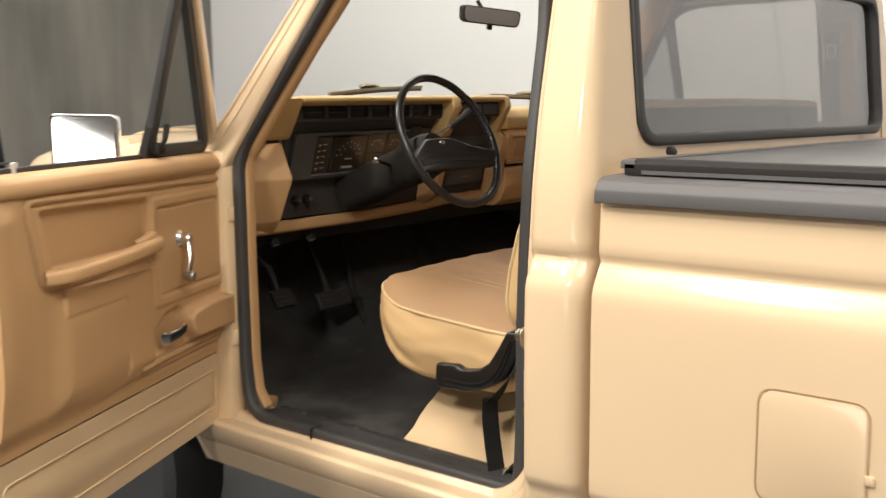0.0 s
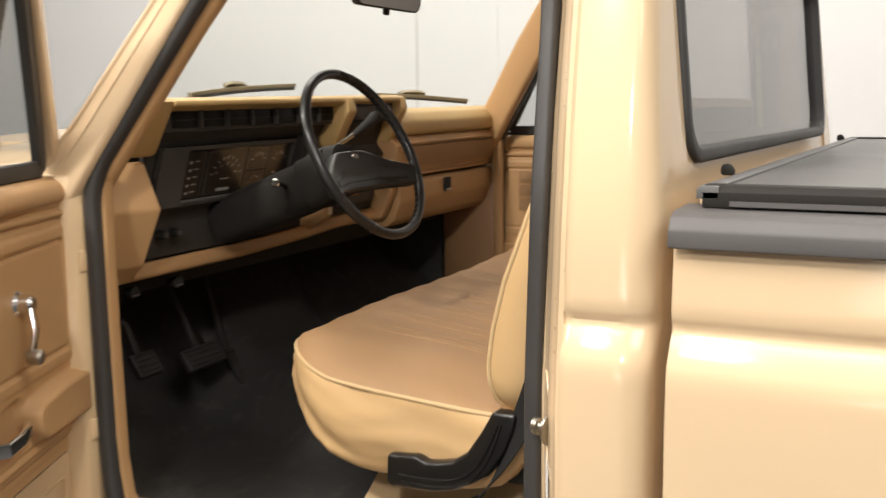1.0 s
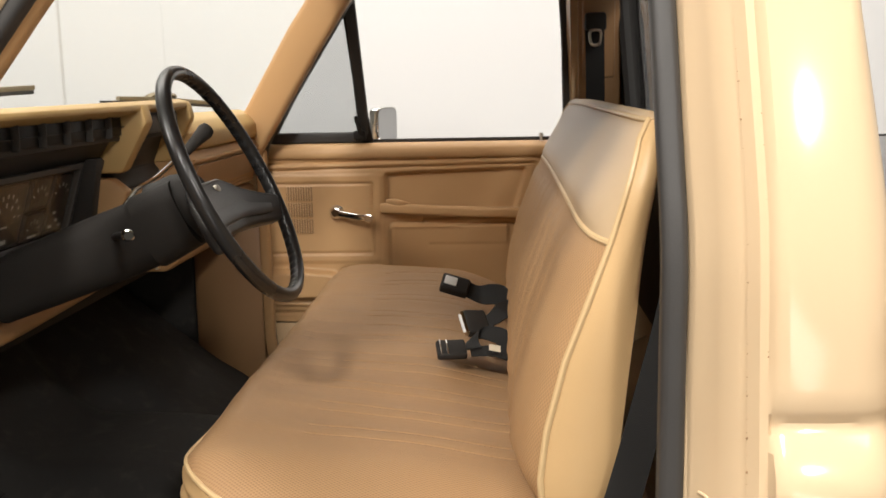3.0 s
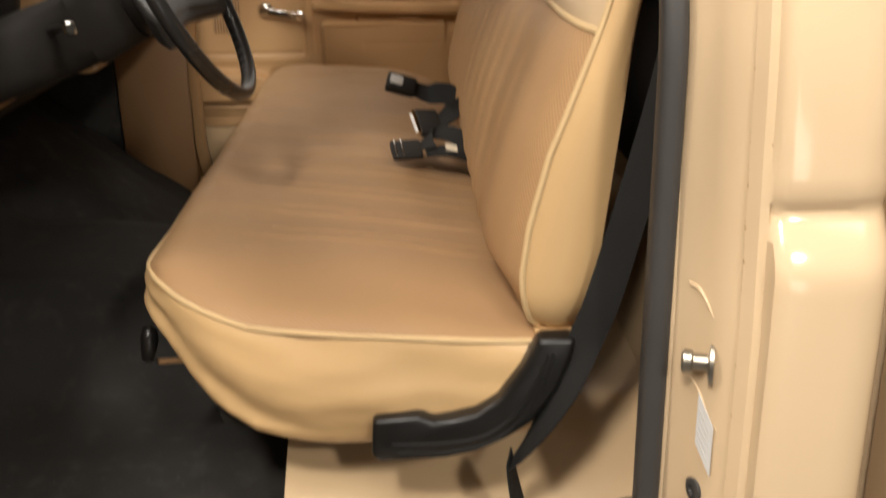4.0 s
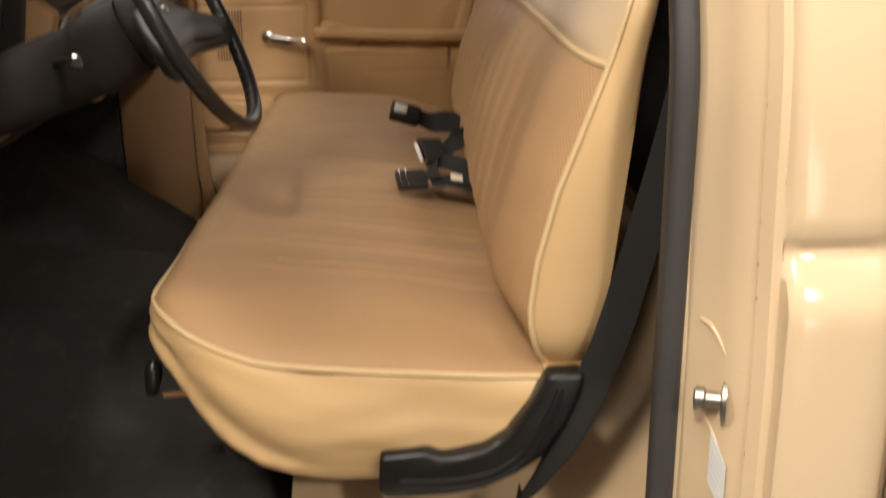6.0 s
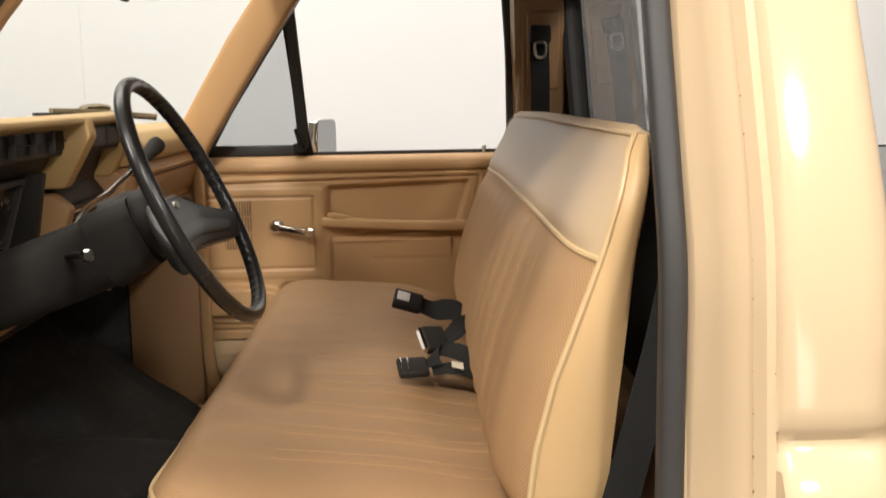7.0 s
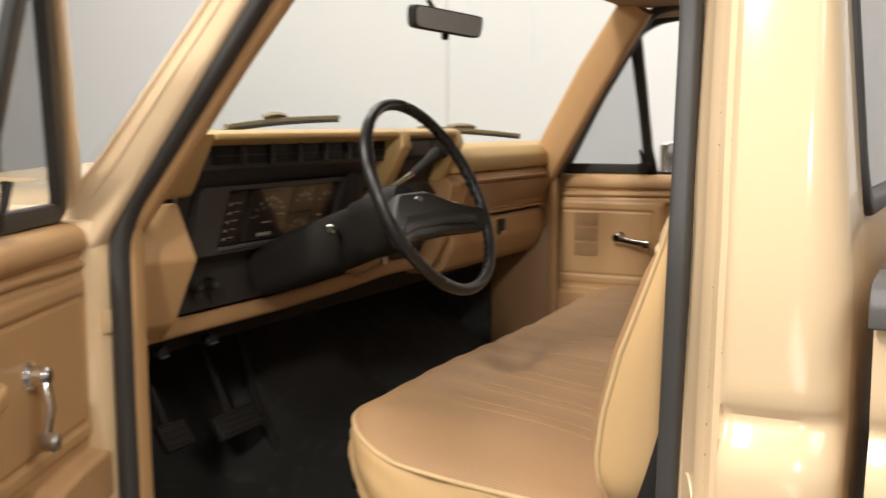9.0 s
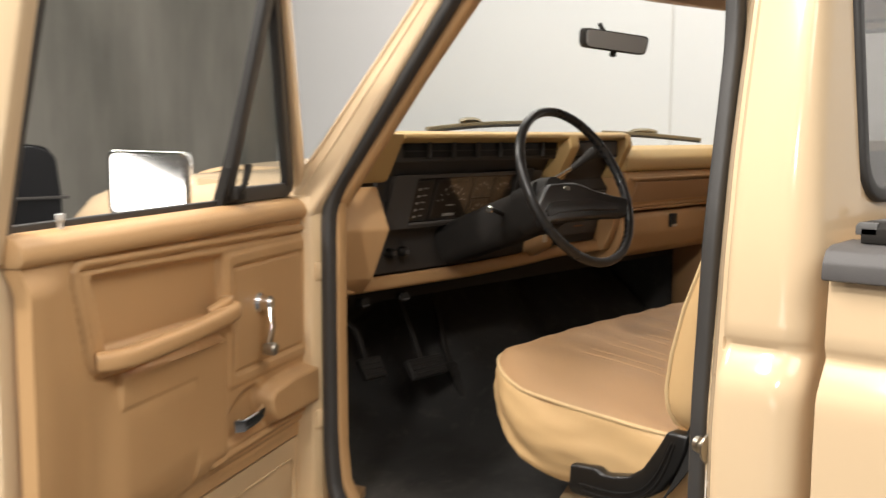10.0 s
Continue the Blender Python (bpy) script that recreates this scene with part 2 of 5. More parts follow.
def ease(a, b, x):
    t = min(1.0, max(0.0, (x - a) / (b - a)))
    return t * t * (3 - 2 * t)


def body_fit(x, y, z):
    """Moves the truck's vertices to fit points tracked in the camera's view: a longer door opening, a taller back and
    roof.
    """
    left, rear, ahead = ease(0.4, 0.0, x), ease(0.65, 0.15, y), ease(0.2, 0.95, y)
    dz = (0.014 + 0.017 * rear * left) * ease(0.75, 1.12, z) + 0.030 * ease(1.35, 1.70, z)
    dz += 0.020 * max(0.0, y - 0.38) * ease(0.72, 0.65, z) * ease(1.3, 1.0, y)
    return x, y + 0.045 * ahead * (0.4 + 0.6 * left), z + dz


# Seat and belt offsets are fitted to the camera's view as well.
def seat_fit(x, y, z):
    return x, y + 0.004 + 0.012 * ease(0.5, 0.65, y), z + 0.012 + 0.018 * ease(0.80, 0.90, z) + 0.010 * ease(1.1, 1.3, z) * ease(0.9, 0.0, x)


def belt_fit(x, y, z):
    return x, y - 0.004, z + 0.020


def dash_fit(x, y, z):
    """Moves the dash to fit points seen by the camera; it leans away towards its lower edge."""
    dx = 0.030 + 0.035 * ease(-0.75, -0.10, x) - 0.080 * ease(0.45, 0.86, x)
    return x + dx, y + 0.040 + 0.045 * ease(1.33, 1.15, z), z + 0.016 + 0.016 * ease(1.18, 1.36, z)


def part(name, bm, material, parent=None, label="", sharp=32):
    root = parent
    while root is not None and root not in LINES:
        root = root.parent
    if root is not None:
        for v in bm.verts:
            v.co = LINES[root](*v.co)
    bmesh.ops.remove_doubles(bm, verts=bm.verts, dist=1e-5)
    bmesh.ops.recalc_face_normals(bm, faces=bm.faces)
    me = bpy.data.meshes.new(name)
    bm.to_mesh(me)
    bm.free()
    me.polygons.foreach_set("use_smooth", [True] * len(me.polygons))
    me.set_sharp_from_angle(angle=radians(sharp))
    me.materials.append(material)
    ob = new(name, me)
    if parent is not None:
        ob.parent = parent
        if parent in LOC:
            ob.matrix_parent_inverse = Matrix.Translation(-LOC[parent])
    if label:
        ob["label"] = label
    return ob


def nbm():
    return bmesh.new()


def loft(bm, rings, closed=True, caps=True):
    """Joins rings of the same number of points."""
    vs = [[bm.verts.new(p) for p in r] for r in rings]
    n = len(rings[0])
    for a, b in zip(vs, vs[1:]):
        for i in range(n if closed else n - 1):
            j = (i + 1) % n
            bm.faces.new((a[i], a[j], b[j], b[i]))
    if caps and closed:
        bm.faces.new(vs[0])
        bm.faces.new(vs[-1])
    return bm


def bevelled(bm, width, seg=2, angle=25):
    if width > 0:
        es = [e for e in bm.edges if len(e.link_faces) == 2 and e.calc_face_angle(0) > radians(angle)]
        bmesh.ops.bevel(bm, geom=es, offset=width, segments=seg, affect="EDGES", profile=0.5, clamp_overlap=True)
    return bm


def box(x0, x1, y0, y1, z0, z1, bev=0.0, seg=2, f=None):
    bm = nbm()
    q = [(x0, y0), (x1, y0), (x1, y1), (x0, y1)]
    loft(bm, [[(x, y, z) for x, y in q] for z in (z0, z1)])
    bmesh.ops.recalc_face_normals(bm, faces=bm.faces)
    bevelled(bm, bev, seg)
    if f:
        for v in bm.verts:
            v.co = f(*v.co)
    return bm


def prism(pts, d0, d1, f, bev=0.0, seg=2):
    """Extrudes a 2D outline from depth d0 to d1; f maps (a, b, depth) to the world."""
    bm = nbm()
    loft(bm, [[(a, b, d) for a, b in pts] for d in (d0, d1)])
    bmesh.ops.recalc_face_normals(bm, faces=bm.faces)
    bevelled(bm, bev, seg, 20)
    for v in bm.verts:
        v.co = f(*v.co)
    return bm


def frames_along(path, closed, up):
    path = [Vector(p) for p in path]
    n = len(path)
    out = []
    for i, p in enumerate(path):
        a = path[(i - 1) % n] if closed or i > 0 else p
        b = path[(i + 1) % n] if closed or i < n - 1 else p
        t = (b - a).normalized()
        side = t.cross(Vector(up))
        side = side.normalized() if side.length > 1e-4 else Vector((1, 0, 0))
        out.append((p, side, side.cross(t).normalized()))
    return out


def sweep(bm, path, section, closed=False, up=(0, 0, 1)):
    """Sweeps a closed 2D section (a along the side, b along up) along a path."""
    rings = [[p + side * a + top * b for a, b in section] for p, side, top in frames_along(path, closed, up)]
    if closed:
        rings.append(rings[0])
    return loft(bm, rings, True, not closed)


def circle(r, n=10, ry=None):
    return [(r * math.cos(2 * math.pi * i / n), (ry or r) * math.sin(2 * math.pi * i / n)) for i in range(n)]


def rect(a, b, r=0.0):
    """Rounded rectangle section of half sizes a, b."""
    if r <= 0:
        return [(-a, -b), (a, -b), (a, b), (-a, b)]
    out = []
    for cx, cy, k in ((a - r, b - r, 0), (-a + r, b - r, 1), (-a + r, -b + r, 2), (a - r, -b + r, 3)):
        for i in range(4):
            th = (k + i / 3) * math.pi / 2
            out.append((cx + r * math.cos(th), cy + r * math.sin(th)))
    return out


def smooth_path(pts, n=6, closed=False):
    """Catmull-Rom through the points."""
    P = [Vector(p) for p in pts]
    m = len(P)
    out = []
    for i in range(m if closed else m - 1):
        p0 = P[(i - 1) % m] if closed or i > 0 else P[0]
        p1, p2 = P[i], P[(i + 1) % m]
        p3 = P[(i + 2) % m] if closed or i + 2 < m else P[-1]
        for k in range(n):
            t = k / n
            out.append(0.5 * ((2 * p1) + (p2 - p0) * t + (2 * p0 - 5 * p1 + 4 * p2 - p3) * t * t + (3 * p1 - p0 - 3 * p2 + p3) * t ** 3))
    if not closed:
        out.append(P[-1])
    return out


def round_corners(pts, r, n=5, closed=False):
    """Polyline with arc-like corners of radius about r (a number, or one for each point)."""
    P = [Vector(p) for p in pts]
    m = len(P)
    out = []
    for i, p in enumerate(P):
        if not closed and i in (0, m - 1):
            out.append(p)
            continue
        a, b = P[(i - 1) % m], P[(i + 1) % m]
        rr = r[i] if isinstance(r, (list, tuple)) else r
        d = min(rr, (a - p).length * 0.48, (b - p).length * 0.48)
        s, e = p + (a - p).normalized() * d, p + (b - p).normalized() * d
        for k in range(n + 1):
            t = k / n
            out.append(s * (1 - t) ** 2 + p * 2 * t * (1 - t) + e * t * t)
    return out


def tube(path, r, n=10, closed=False, up=(0.01, 0.02, 1)):
    return sweep(nbm(), path, circle(r, n), closed, up)


def revolve(profile, origin, axis, n=24):
    """Turns (radius, along) points round an axis."""
    q = Vector(axis).normalized().to_track_quat("Z", "Y")
    o = Vector(origin)
    rings = [[o + q @ Vector((r * math.cos(2 * math.pi * i / n), r * math.sin(2 * math.pi * i / n), h)) for i in range(n)] for r, h in profile]
    return loft(nbm(), rings)


def sheet(f, nu, nv, thick=0.0, direction=(0, 0, -1)):
    """Grid surface f(u, v), u and v from 0 to 1, with thickness."""
    bm = nbm()
    d = Vector(direction) * thick
    top = [[bm.verts.new(f(i / nu, j / nv)) for j in range(nv + 1)] for i in range(nu + 1)]
    for i in range(nu):
        for j in range(nv):
            bm.faces.new((top[i][j], top[i + 1][j], top[i + 1][j + 1], top[i][j + 1]))
    if thick:
        low = [[bm.verts.new(v.co + d) for v in row] for row in top]
        for i in range(nu):
            for j in range(nv):
                bm.faces.new((low[i][j], low[i][j + 1], low[i + 1][j + 1], low[i + 1][j]))
        for i in range(nu):
            bm.faces.new((top[i][0], low[i][0], low[i + 1][0], top[i + 1][0]))
            bm.faces.new((top[i][nv], top[i + 1][nv], low[i + 1][nv], low[i][nv]))
        for j in range(nv):
            bm.faces.new((top[0][j], top[0][j + 1], low[0][j + 1], low[0][j]))
            bm.faces.new((top[nu][j], low[nu][j], low[nu][j + 1], top[nu][j + 1]))
    return bm


def ring_panel(outer, inner, thick):
    """A plate with a hole: outer and inner loops with the same number of points, thickened by the vector."""
    bm = nbm()
    d = Vector(thick)
    o, i = [Vector(p) for p in outer], [Vector(p) for p in inner]
    loft(bm, [o, i, [p + d for p in i], [p + d for p in o], o], True, False)
    return bm


def lerp(a, b, t):
    return a + (b - a) * t


def table(x, pts):
    """Piecewise linear reading of (x, y) pairs."""
    if x <= pts[0][0]:
        return pts[0][1]
    for (x0, y0), (x1, y1) in zip(pts, pts[1:]):
        if x <= x1:
            return lerp(y0, y1, (x - x0) / (x1 - x0))
    return pts[-1][1]


def smoothstep(a, b, x):
    t = min(1.0, max(0.0, (x - a) / (b - a)))
    return t * t * (3 - 2 * t)


XC = -0.03  # the truck's middle

# ---- room ----
part("floor", box(-9, 3.2, -8, 6.1, -0.2, 0.0), FLOORM)
part("wall_right", box(3.0, 3.2, -8, 6.1, 0.0, 4.6), WALLWHITE)
part("wall_front", box(-9, 3.0, 5.9, 6.1, 0.0, 4.6), CONCRETE)
part("wall_left", box(-9.2, -9, -8, 6.1, 0.0, 4.6), CONCRETE)
part("wall_back", box(-9.2, 3.2, -8.2, -8, 0.0, 4.6), WALLWHITE)
part("ceiling", box(-9.2, 3.2, -8.2, 6.1, 4.6, 4.8), CEILM)
for n in ("floor", "wall_right", "wall_front", "wall_left", "wall_back", "ceiling"):
    tagged(bpy.data.objects[n], {"floor": "dark grey polished concrete studio floor", "wall_right": "white painted studio wall with faint panel seams",
           "wall_front": "grey stained raw concrete wall", "wall_left": "grey raw concrete wall", "wall_back": "white painted studio wall", "ceiling": "plain light grey studio ceiling"}[n], n.split("_")[0], kind="structure")

for y, w, m in ((2.36, 0.006, CEILM), (1.86, 0.003, WALLWHITE), (-1.2, 0.006, CEILM)):
    tagged(part("trim", box(2.996, 3.0, y - w, y + w, 0.0, 4.6), m), "thin grey seam strip on the white wall", "wall seam", kind="structure")

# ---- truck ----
truck = thing("pickup_truck", (XC, 0, 0), "tan 1980s pickup truck with its driver door open", "pickup truck", line=body_fit)


def half_width(z):
    return 0.012 + table(z, [(0.50, 0.90), (0.56, 0.938), (0.62, 0.954), (0.674, 0.959), (0.682, 0.960), (0.704, 0.972), (0.712, 0.973), (0.80, 0.973), (0.98, 0.974), (1.040, 0.972), (1.054, 0.968), (1.085, 0.9480), (1.090, 0.9440), (1.096, 0.9430), (1.111, 0.9495), (1.16, 0.9470), (1.20, 0.9440), (1.24, 0.9395), (1.28, 0.9335), (1.32, 0.9258), (1.36, 0.9165), (1.40, 0.9058), (1.44, 0.8940), (1.50, 0.8750), (1.56, 0.8560), (1.66, 0.825), (1.74, 0.79)])


def jamb_width(z):
    """The same without the crease."""
    return 0.012 + table(z, [(0.56, 0.950), (0.80, 0.964), (0.98, 0.964), (1.118, 0.951), (1.16, 0.9470), (1.20, 0.9440), (1.24, 0.9395), (1.28, 0.9335), (1.32, 0.9258), (1.36, 0.9165), (1.40, 0.9058), (1.44, 0.8940), (1.50, 0.8750), (1.56, 0.8560), (1.66, 0.825), (1.74, 0.79)])


ZSEC = [0.56, 0.60, 0.64, 0.674, 0.682, 0.693, 0.704, 0.712, 0.74, 0.85, 0.98, 1.025, 1.040, 1.054, 1.070, 1.085, 1.090, 1.096, 1.104, 1.111, 1.130, 1.16, 1.20, 1.24, 1.28, 1.32, 1.36, 1.40, 1.44, 1.48, 1.52, 1.56, 1.60, 1.66, 1.70, 1.74]


def back_y(z):
    return -0.116 + 0.10 * max(0.0, z - 1.22)


def cab_corner(side):
    """Rear corner post of the cab: door jamb, outer skin and the turn to the back wall."""
    rings = []
    for z in ZSEC:
        w, q = half_width(z), jamb_width(z)
        t = max(0.0, z - 1.28) * 0.04
        b = back_y(z)
        pts = [(q - 0.108, 0.078 + t), (q - 0.103, 0.066 + t), (q - 0.080, 0.0535 + t), (q - 0.062, 0.0440 + t), (q - 0.050, 0.0395 + t), (q - 0.034, 0.0262 + t), (q - 0.029, 0.0222 + t), (q - 0.0265, 0.0235 + t),
               (q - 0.0135, 0.0150 + t), (q - 0.0108, 0.0075 + t), (w - 0.0060, 0.0045 + t), (w - 0.0015, -0.001 + t), (w, -0.010), (w, -0.030), (w, -0.050), (w - 0.001, -0.066)]
        for k in range(1, 8):
            a = k / 7 * math.pi / 2
            pts.append((w - 0.001 - 0.046 * (1 - math.cos(a)), -0.066 + (b + 0.066) * math.sin(a)))
        i0, i1 = max(w - 0.12, 0.782), max(w - 0.19, 0.768)
        pts += [(i0, b), (i1, b), (i1, b + 0.02), (max(w - 0.13, 0.772), b + 0.035), (w - 0.13, 0.07 + t)]
        rings.append([(XC + side * x, y, z) for x, y in pts])
    return part("cab_corner", loft(nbm(), rings), PAINT, truck, "glossy tan rear corner post of the cab", 31)


cab_corner(-1), cab_corner(1)


def loop2(pts, r, n):
    return [(p.x, p.y) for p in round_corners([(a, b, 0) for a, b in pts], r, n, True)]


win = loop2([(-0.753, 1.298), (0.753, 1.298), (0.748, 1.652), (-0.748, 1.652)], 0.065, 7)
out = loop2([(-0.79, 1.20), (0.79, 1.20), (0.765, 1.735), (-0.765, 1.735)], 0.004, 7)
part("back_wall", ring_panel([(XC + x, back_y(z) + 0.004, z) for x, z in out], [(XC + x, back_y(z) + 0.004, z) for x, z in win], (0, 0.03, 0)), PAINT, truck)
part("back_wall", box(XC - 0.80, XC + 0.80, -0.112, -0.086, 0.56, 1.201, 0.0), PAINT, truck)
rw = part("rear_window", sheet(lambda u, v: (XC + lerp(-0.757, 0.757, u), back_y(lerp(1.295, 1.655, v)) + 0.012, lerp(1.295, 1.655, v)), 8, 4, 0.005, (0, 1, 0)), GLASS_R, truck, "smoked glass rear window")
rw.visible_shadow = False
part("rear_window_seal", sweep(nbm(), [(XC + x, back_y(z) + 0.016, z) for x, z in win], rect(0.012, 0.023, 0.006), True, (0, 1, 0)), RUBBER, rw, "black rubber gasket")
inner = loop2([(-0.722, 1.322), (0.722, 1.322), (0.715, 1.630), (-0.715, 1.630)], 0.05, 7)
part("rear_window_trim", ring_panel([(XC + x, back_y(z) + 0.035, z) for x, z in out], [(XC + x, back_y(z) + 0.035, z) for x, z in inner], (0, 0.012, 0)), BLACK, truck)
part("back_wall_lining", box(XC - 0.78, XC + 0.78, -0.084, -0.072, 0.90, 1.21, 0.004), BLACK, truck, "black padded lining behind the seat")

# roof and headliner
def roof_f(u, v):
    x = lerp(-0.80, 0.80, u)
    y = lerp(-0.06, 0.68, v)
    e = 1 - max(0, (abs(x) - 0.70) / 0.10) ** 2
    g = 1 - max(0, (y - 0.52) / 0.16) ** 2 - max(0, (0.05 - y) / 0.11) ** 2
    return (XC + x, y, 1.728 + 0.045 * max(0, min(e, 1)) * max(g, 0.0) + 0.012 * (1 - (x / 0.8) ** 2))


part("roof", sheet(roof_f, 24, 16, 0.012), PAINT, truck, "tan painted steel roof")
part("headliner", sheet(lambda u, v: (XC + lerp(-0.79, 0.79, u), lerp(-0.04, 0.64, v), 1.712 + 0.010 * math.sin(math.pi * u) * math.sin(math.pi * v)), 10, 8, 0.010), HEADLINER, truck, "brown cloth headliner")


# door openings
def aperture(side):
    pts = [(0.872, 0.088, 0.618), (0.880, 0.86, 0.618), (0.872, 0.882, 0.76), (0.872, 0.884, 1.27), (0.790, 0.580, 1.695), (0.775, 0.48, 1.708), (0.775, 0.16, 1.708), (0.772, 0.100, 1.675), (0.785, 0.088, 1.52), (0.852, 0.079, 1.25), (0.866, 0.083, 0.98), (0.868, 0.084, 0.72)]
    return [Vector((XC + side * x, y, z)) for x, y, z in round_corners(pts, [0.14, 0.16, 0.05, 0.06, 0.05, 0.02, 0.06, 0.04, 0.05, 0.05, 0.05, 0.05], 8, True)]


def corner_f(u, v, side):
    """Rounded turn from the door post down into the sill; tightens towards the outside."""
    x = lerp(0.886, 0.944, u)
    z0 = table(x, [(0.868, 0.618), (0.884, 0.617), (0.900, 0.6015), (0.944, 0.606)])
    r = lerp(0.115, 0.075, u)
    a = v * math.pi / 2
    z = z0 + r * (1 - math.sin(a))
    y0 = table(x - jamb_width(z), [(-0.108, 0.078), (-0.103, 0.066), (-0.080, 0.0535), (-0.062, 0.0440), (-0.050, 0.0395), (-0.034, 0.0262), (-0.029, 0.0222), (-0.0265, 0.0235)])
    return (XC + side * x, y0 + 0.0006 + r * (1 - math.cos(a)), z + 0.0006)


for side in (-1, 1):
    path = aperture(side)
    part("door_seal", sweep(nbm(), path, rect(0.013, 0.015, 0.008), True, (1, 0, 0)), RUBBER, truck, "dark rubber door opening seal")
    part("seal_joint", prism([(-0.002, 0.600), (0.002, 0.600), (0.002, 0.636), (-0.002, 0.636)], 0.862, 0.8965, lambda a, b, d, s=side: (XC + s * d, 0.645 + a, b)), BLACK, truck)
    # sill
    sill = [(0.80, 0.565), (0.945, 0.545), (0.958, 0.575), (0.960, 0.60), (0.950, 0.606), (0.900, 0.600), (0.884, 0.618), (0.80, 0.617)]
    part("door_sill", prism(sill, -0.10, 1.0, lambda a, b, d, s=side: (XC + s * a, d, b), 0.004), PAINT, truck, "tan painted rocker and sill")
    part("sill_corner", sheet(lambda u, v, s=side: corner_f(u, v, s), 14, 16, 0.03, (0, -0.7, -0.7)), PAINT, truck, "tan painted corner between sill and post")
    part("rocker_flange", prism([(0.90, 0.48), (0.915, 0.48), (0.945, 0.545), (0.92, 0.56)], -0.10, 1.0, lambda a, b, d, s=side: (XC + s * a, d, b)), PAINT, truck)
    sp = part("scuff_plate", prism([(0.785, 0.6175), (0.872, 0.6185), (0.872, 0.6225), (0.785, 0.6215)], 0.080, 0.845, lambda a, b, d, s=side: (XC + s * a, d, b), 0.001), SCUFF, truck, "worn black ribbed sill plate")
    for k in range(9):
        x = 0.812 + k * 0.0072
        z = 0.6213 + (x - 0.785) * 0.0115
        part("rib", prism([(x - 0.0022, z), (x + 0.0022, z), (x + 0.0014, z + 0.0022), (x - 0.0014, z + 0.0022)], 0.085, 0.842, lambda a, b, d, s=side: (XC + s * a, d, b)), SCUFF, sp)
    part("rust_line", sweep(nbm(), [(XC + side * 0.8715, y, 0.6228) for y in (0.16, 0.4, 0.62, 0.80)], circle(0.0011, 5)), RUST, sp)
    for y in (0.18, 0.379, 0.592, 0.76):
        part("screw", revolve([(0.001, -0.001), (0.0055, -0.001), (0.0055, 0.002), (0.003, 0.0035), (0.0005, 0.0035)], (XC + side * 0.800, y, 0.6222), (0, 0, 1), 12), STEEL, sp)
    # front post below the belt, and windscreen pillar
    post = [(0.852, 0.91), (0.868, 0.895), (0.905, 0.90), (0.925, 0.93), (0.93, 1.00), (0.852, 1.00)]
    part("hinge_post", prism(post, 0.60, 1.275, lambda a, b, d, s=side: (XC + s * a, b, d), 0.006), PAINT_IN, truck, "tan painted door hinge post")
    ptop = [Vector((XC + side * x, y, z)) for x, y, z in ((0.885, 0.935, 1.25), (0.862, 0.862, 1.36), (0.826, 0.746, 1.53), (0.786, 0.618, 1.715))]
    upn = Vector((0, 0.8, 0.6))
    wide = [(0.046, -0.008), (0.037, 0.000), (0.028, 0.009), (0.022, 0.014)]
    core = [p - upn * c for p, (h, c) in zip(ptop, wide)]
    part("windscreen_pillar", loft(nbm(), [[p + Vector((a, 0, 0)) + upn * b for a, b in rect(0.027, h, 0.010)] for p, (h, c) in zip(core, wide)]), PAINT, truck, "tan windscreen pillar")
    for k, r in ((0.80, 0.0042), (0.15, 0.0030)):
        part("drip_rail", sweep(nbm(), [p + Vector((side * 0.0265, 0, 0)) + upn * (h * k) for p, (h, c) in zip(core, wide)], circle(r, 8), False), PAINT, truck)
    pin = [Vector((XC + side * x, y, z)) for x, y, z in ((0.842, 0.925, 1.26), (0.822, 0.860, 1.36), (0.786, 0.742, 1.53), (0.744, 0.606, 1.708))]
    part("pillar_trim", sweep(nbm(), pin, rect(0.022, 0.046, 0.014), False, (0, 0.8, 0.6)), TRIM, truck, "tan plastic inner pillar trim")
    part("post_trim", sweep(nbm(), [(XC + side * 0.845, 0.845, 0.632), (XC + side * 0.850, 0.868, 0.68), (XC + side * 0.850, 0.878, 0.76), (XC + side * 0.852, 0.88, 1.0), (XC + side * 0.85, 0.88, 1.26)], rect(0.014, 0.014, 0.006), False, (1, 0, 0)), DASHLOW, truck, "brown-tan plastic edge trim")
    part("kick_panel", box(XC + side * 0.84, XC + side * 0.875, 0.89, 1.08, 0.60, 1.12, 0.012), BROWN, truck, "brown plastic kick panel")
    # Added dark panel in place of the shade under the dash; kick panel stops short.
    part("under_dash_shade", box(XC + side * 0.838, XC + side * 0.875, 1.082, 1.36, 0.60, 1.12, 0.004), MAT, truck, "dark panel standing for the shade under the dash")
    part("roof_rail", sweep(nbm(), [(XC + side * 0.790, -0.04, 1.728), (XC + side * 0.795, 0.30, 1.736), (XC + side * 0.790, 0.62, 1.728)], rect(0.022, 0.018, 0.008), False), PAINT, truck)
    # rear quarter inner trim
    part("quarter_trim", prism([(-0.06, 1.24), (0.056, 1.24), (0.066, 1.66), (0.058, 1.70), (-0.03, 1.70)], 0.0, 0.02, lambda a, b, d, s=side: (XC + s * (jamb_width(b) - 0.128 - d), a, b), 0.006), BROWN, truck, "brown plastic rear quarter trim")
    part("anchor_cover", prism([(-0.03, 1.43), (0.050, 1.43), (0.055, 1.60), (-0.025, 1.60)], 0.0, 0.02, lambda a, b, d, s=side: (XC + s * (jamb_width(b) - 0.145 - d), a, b), 0.008), BROWN, truck)

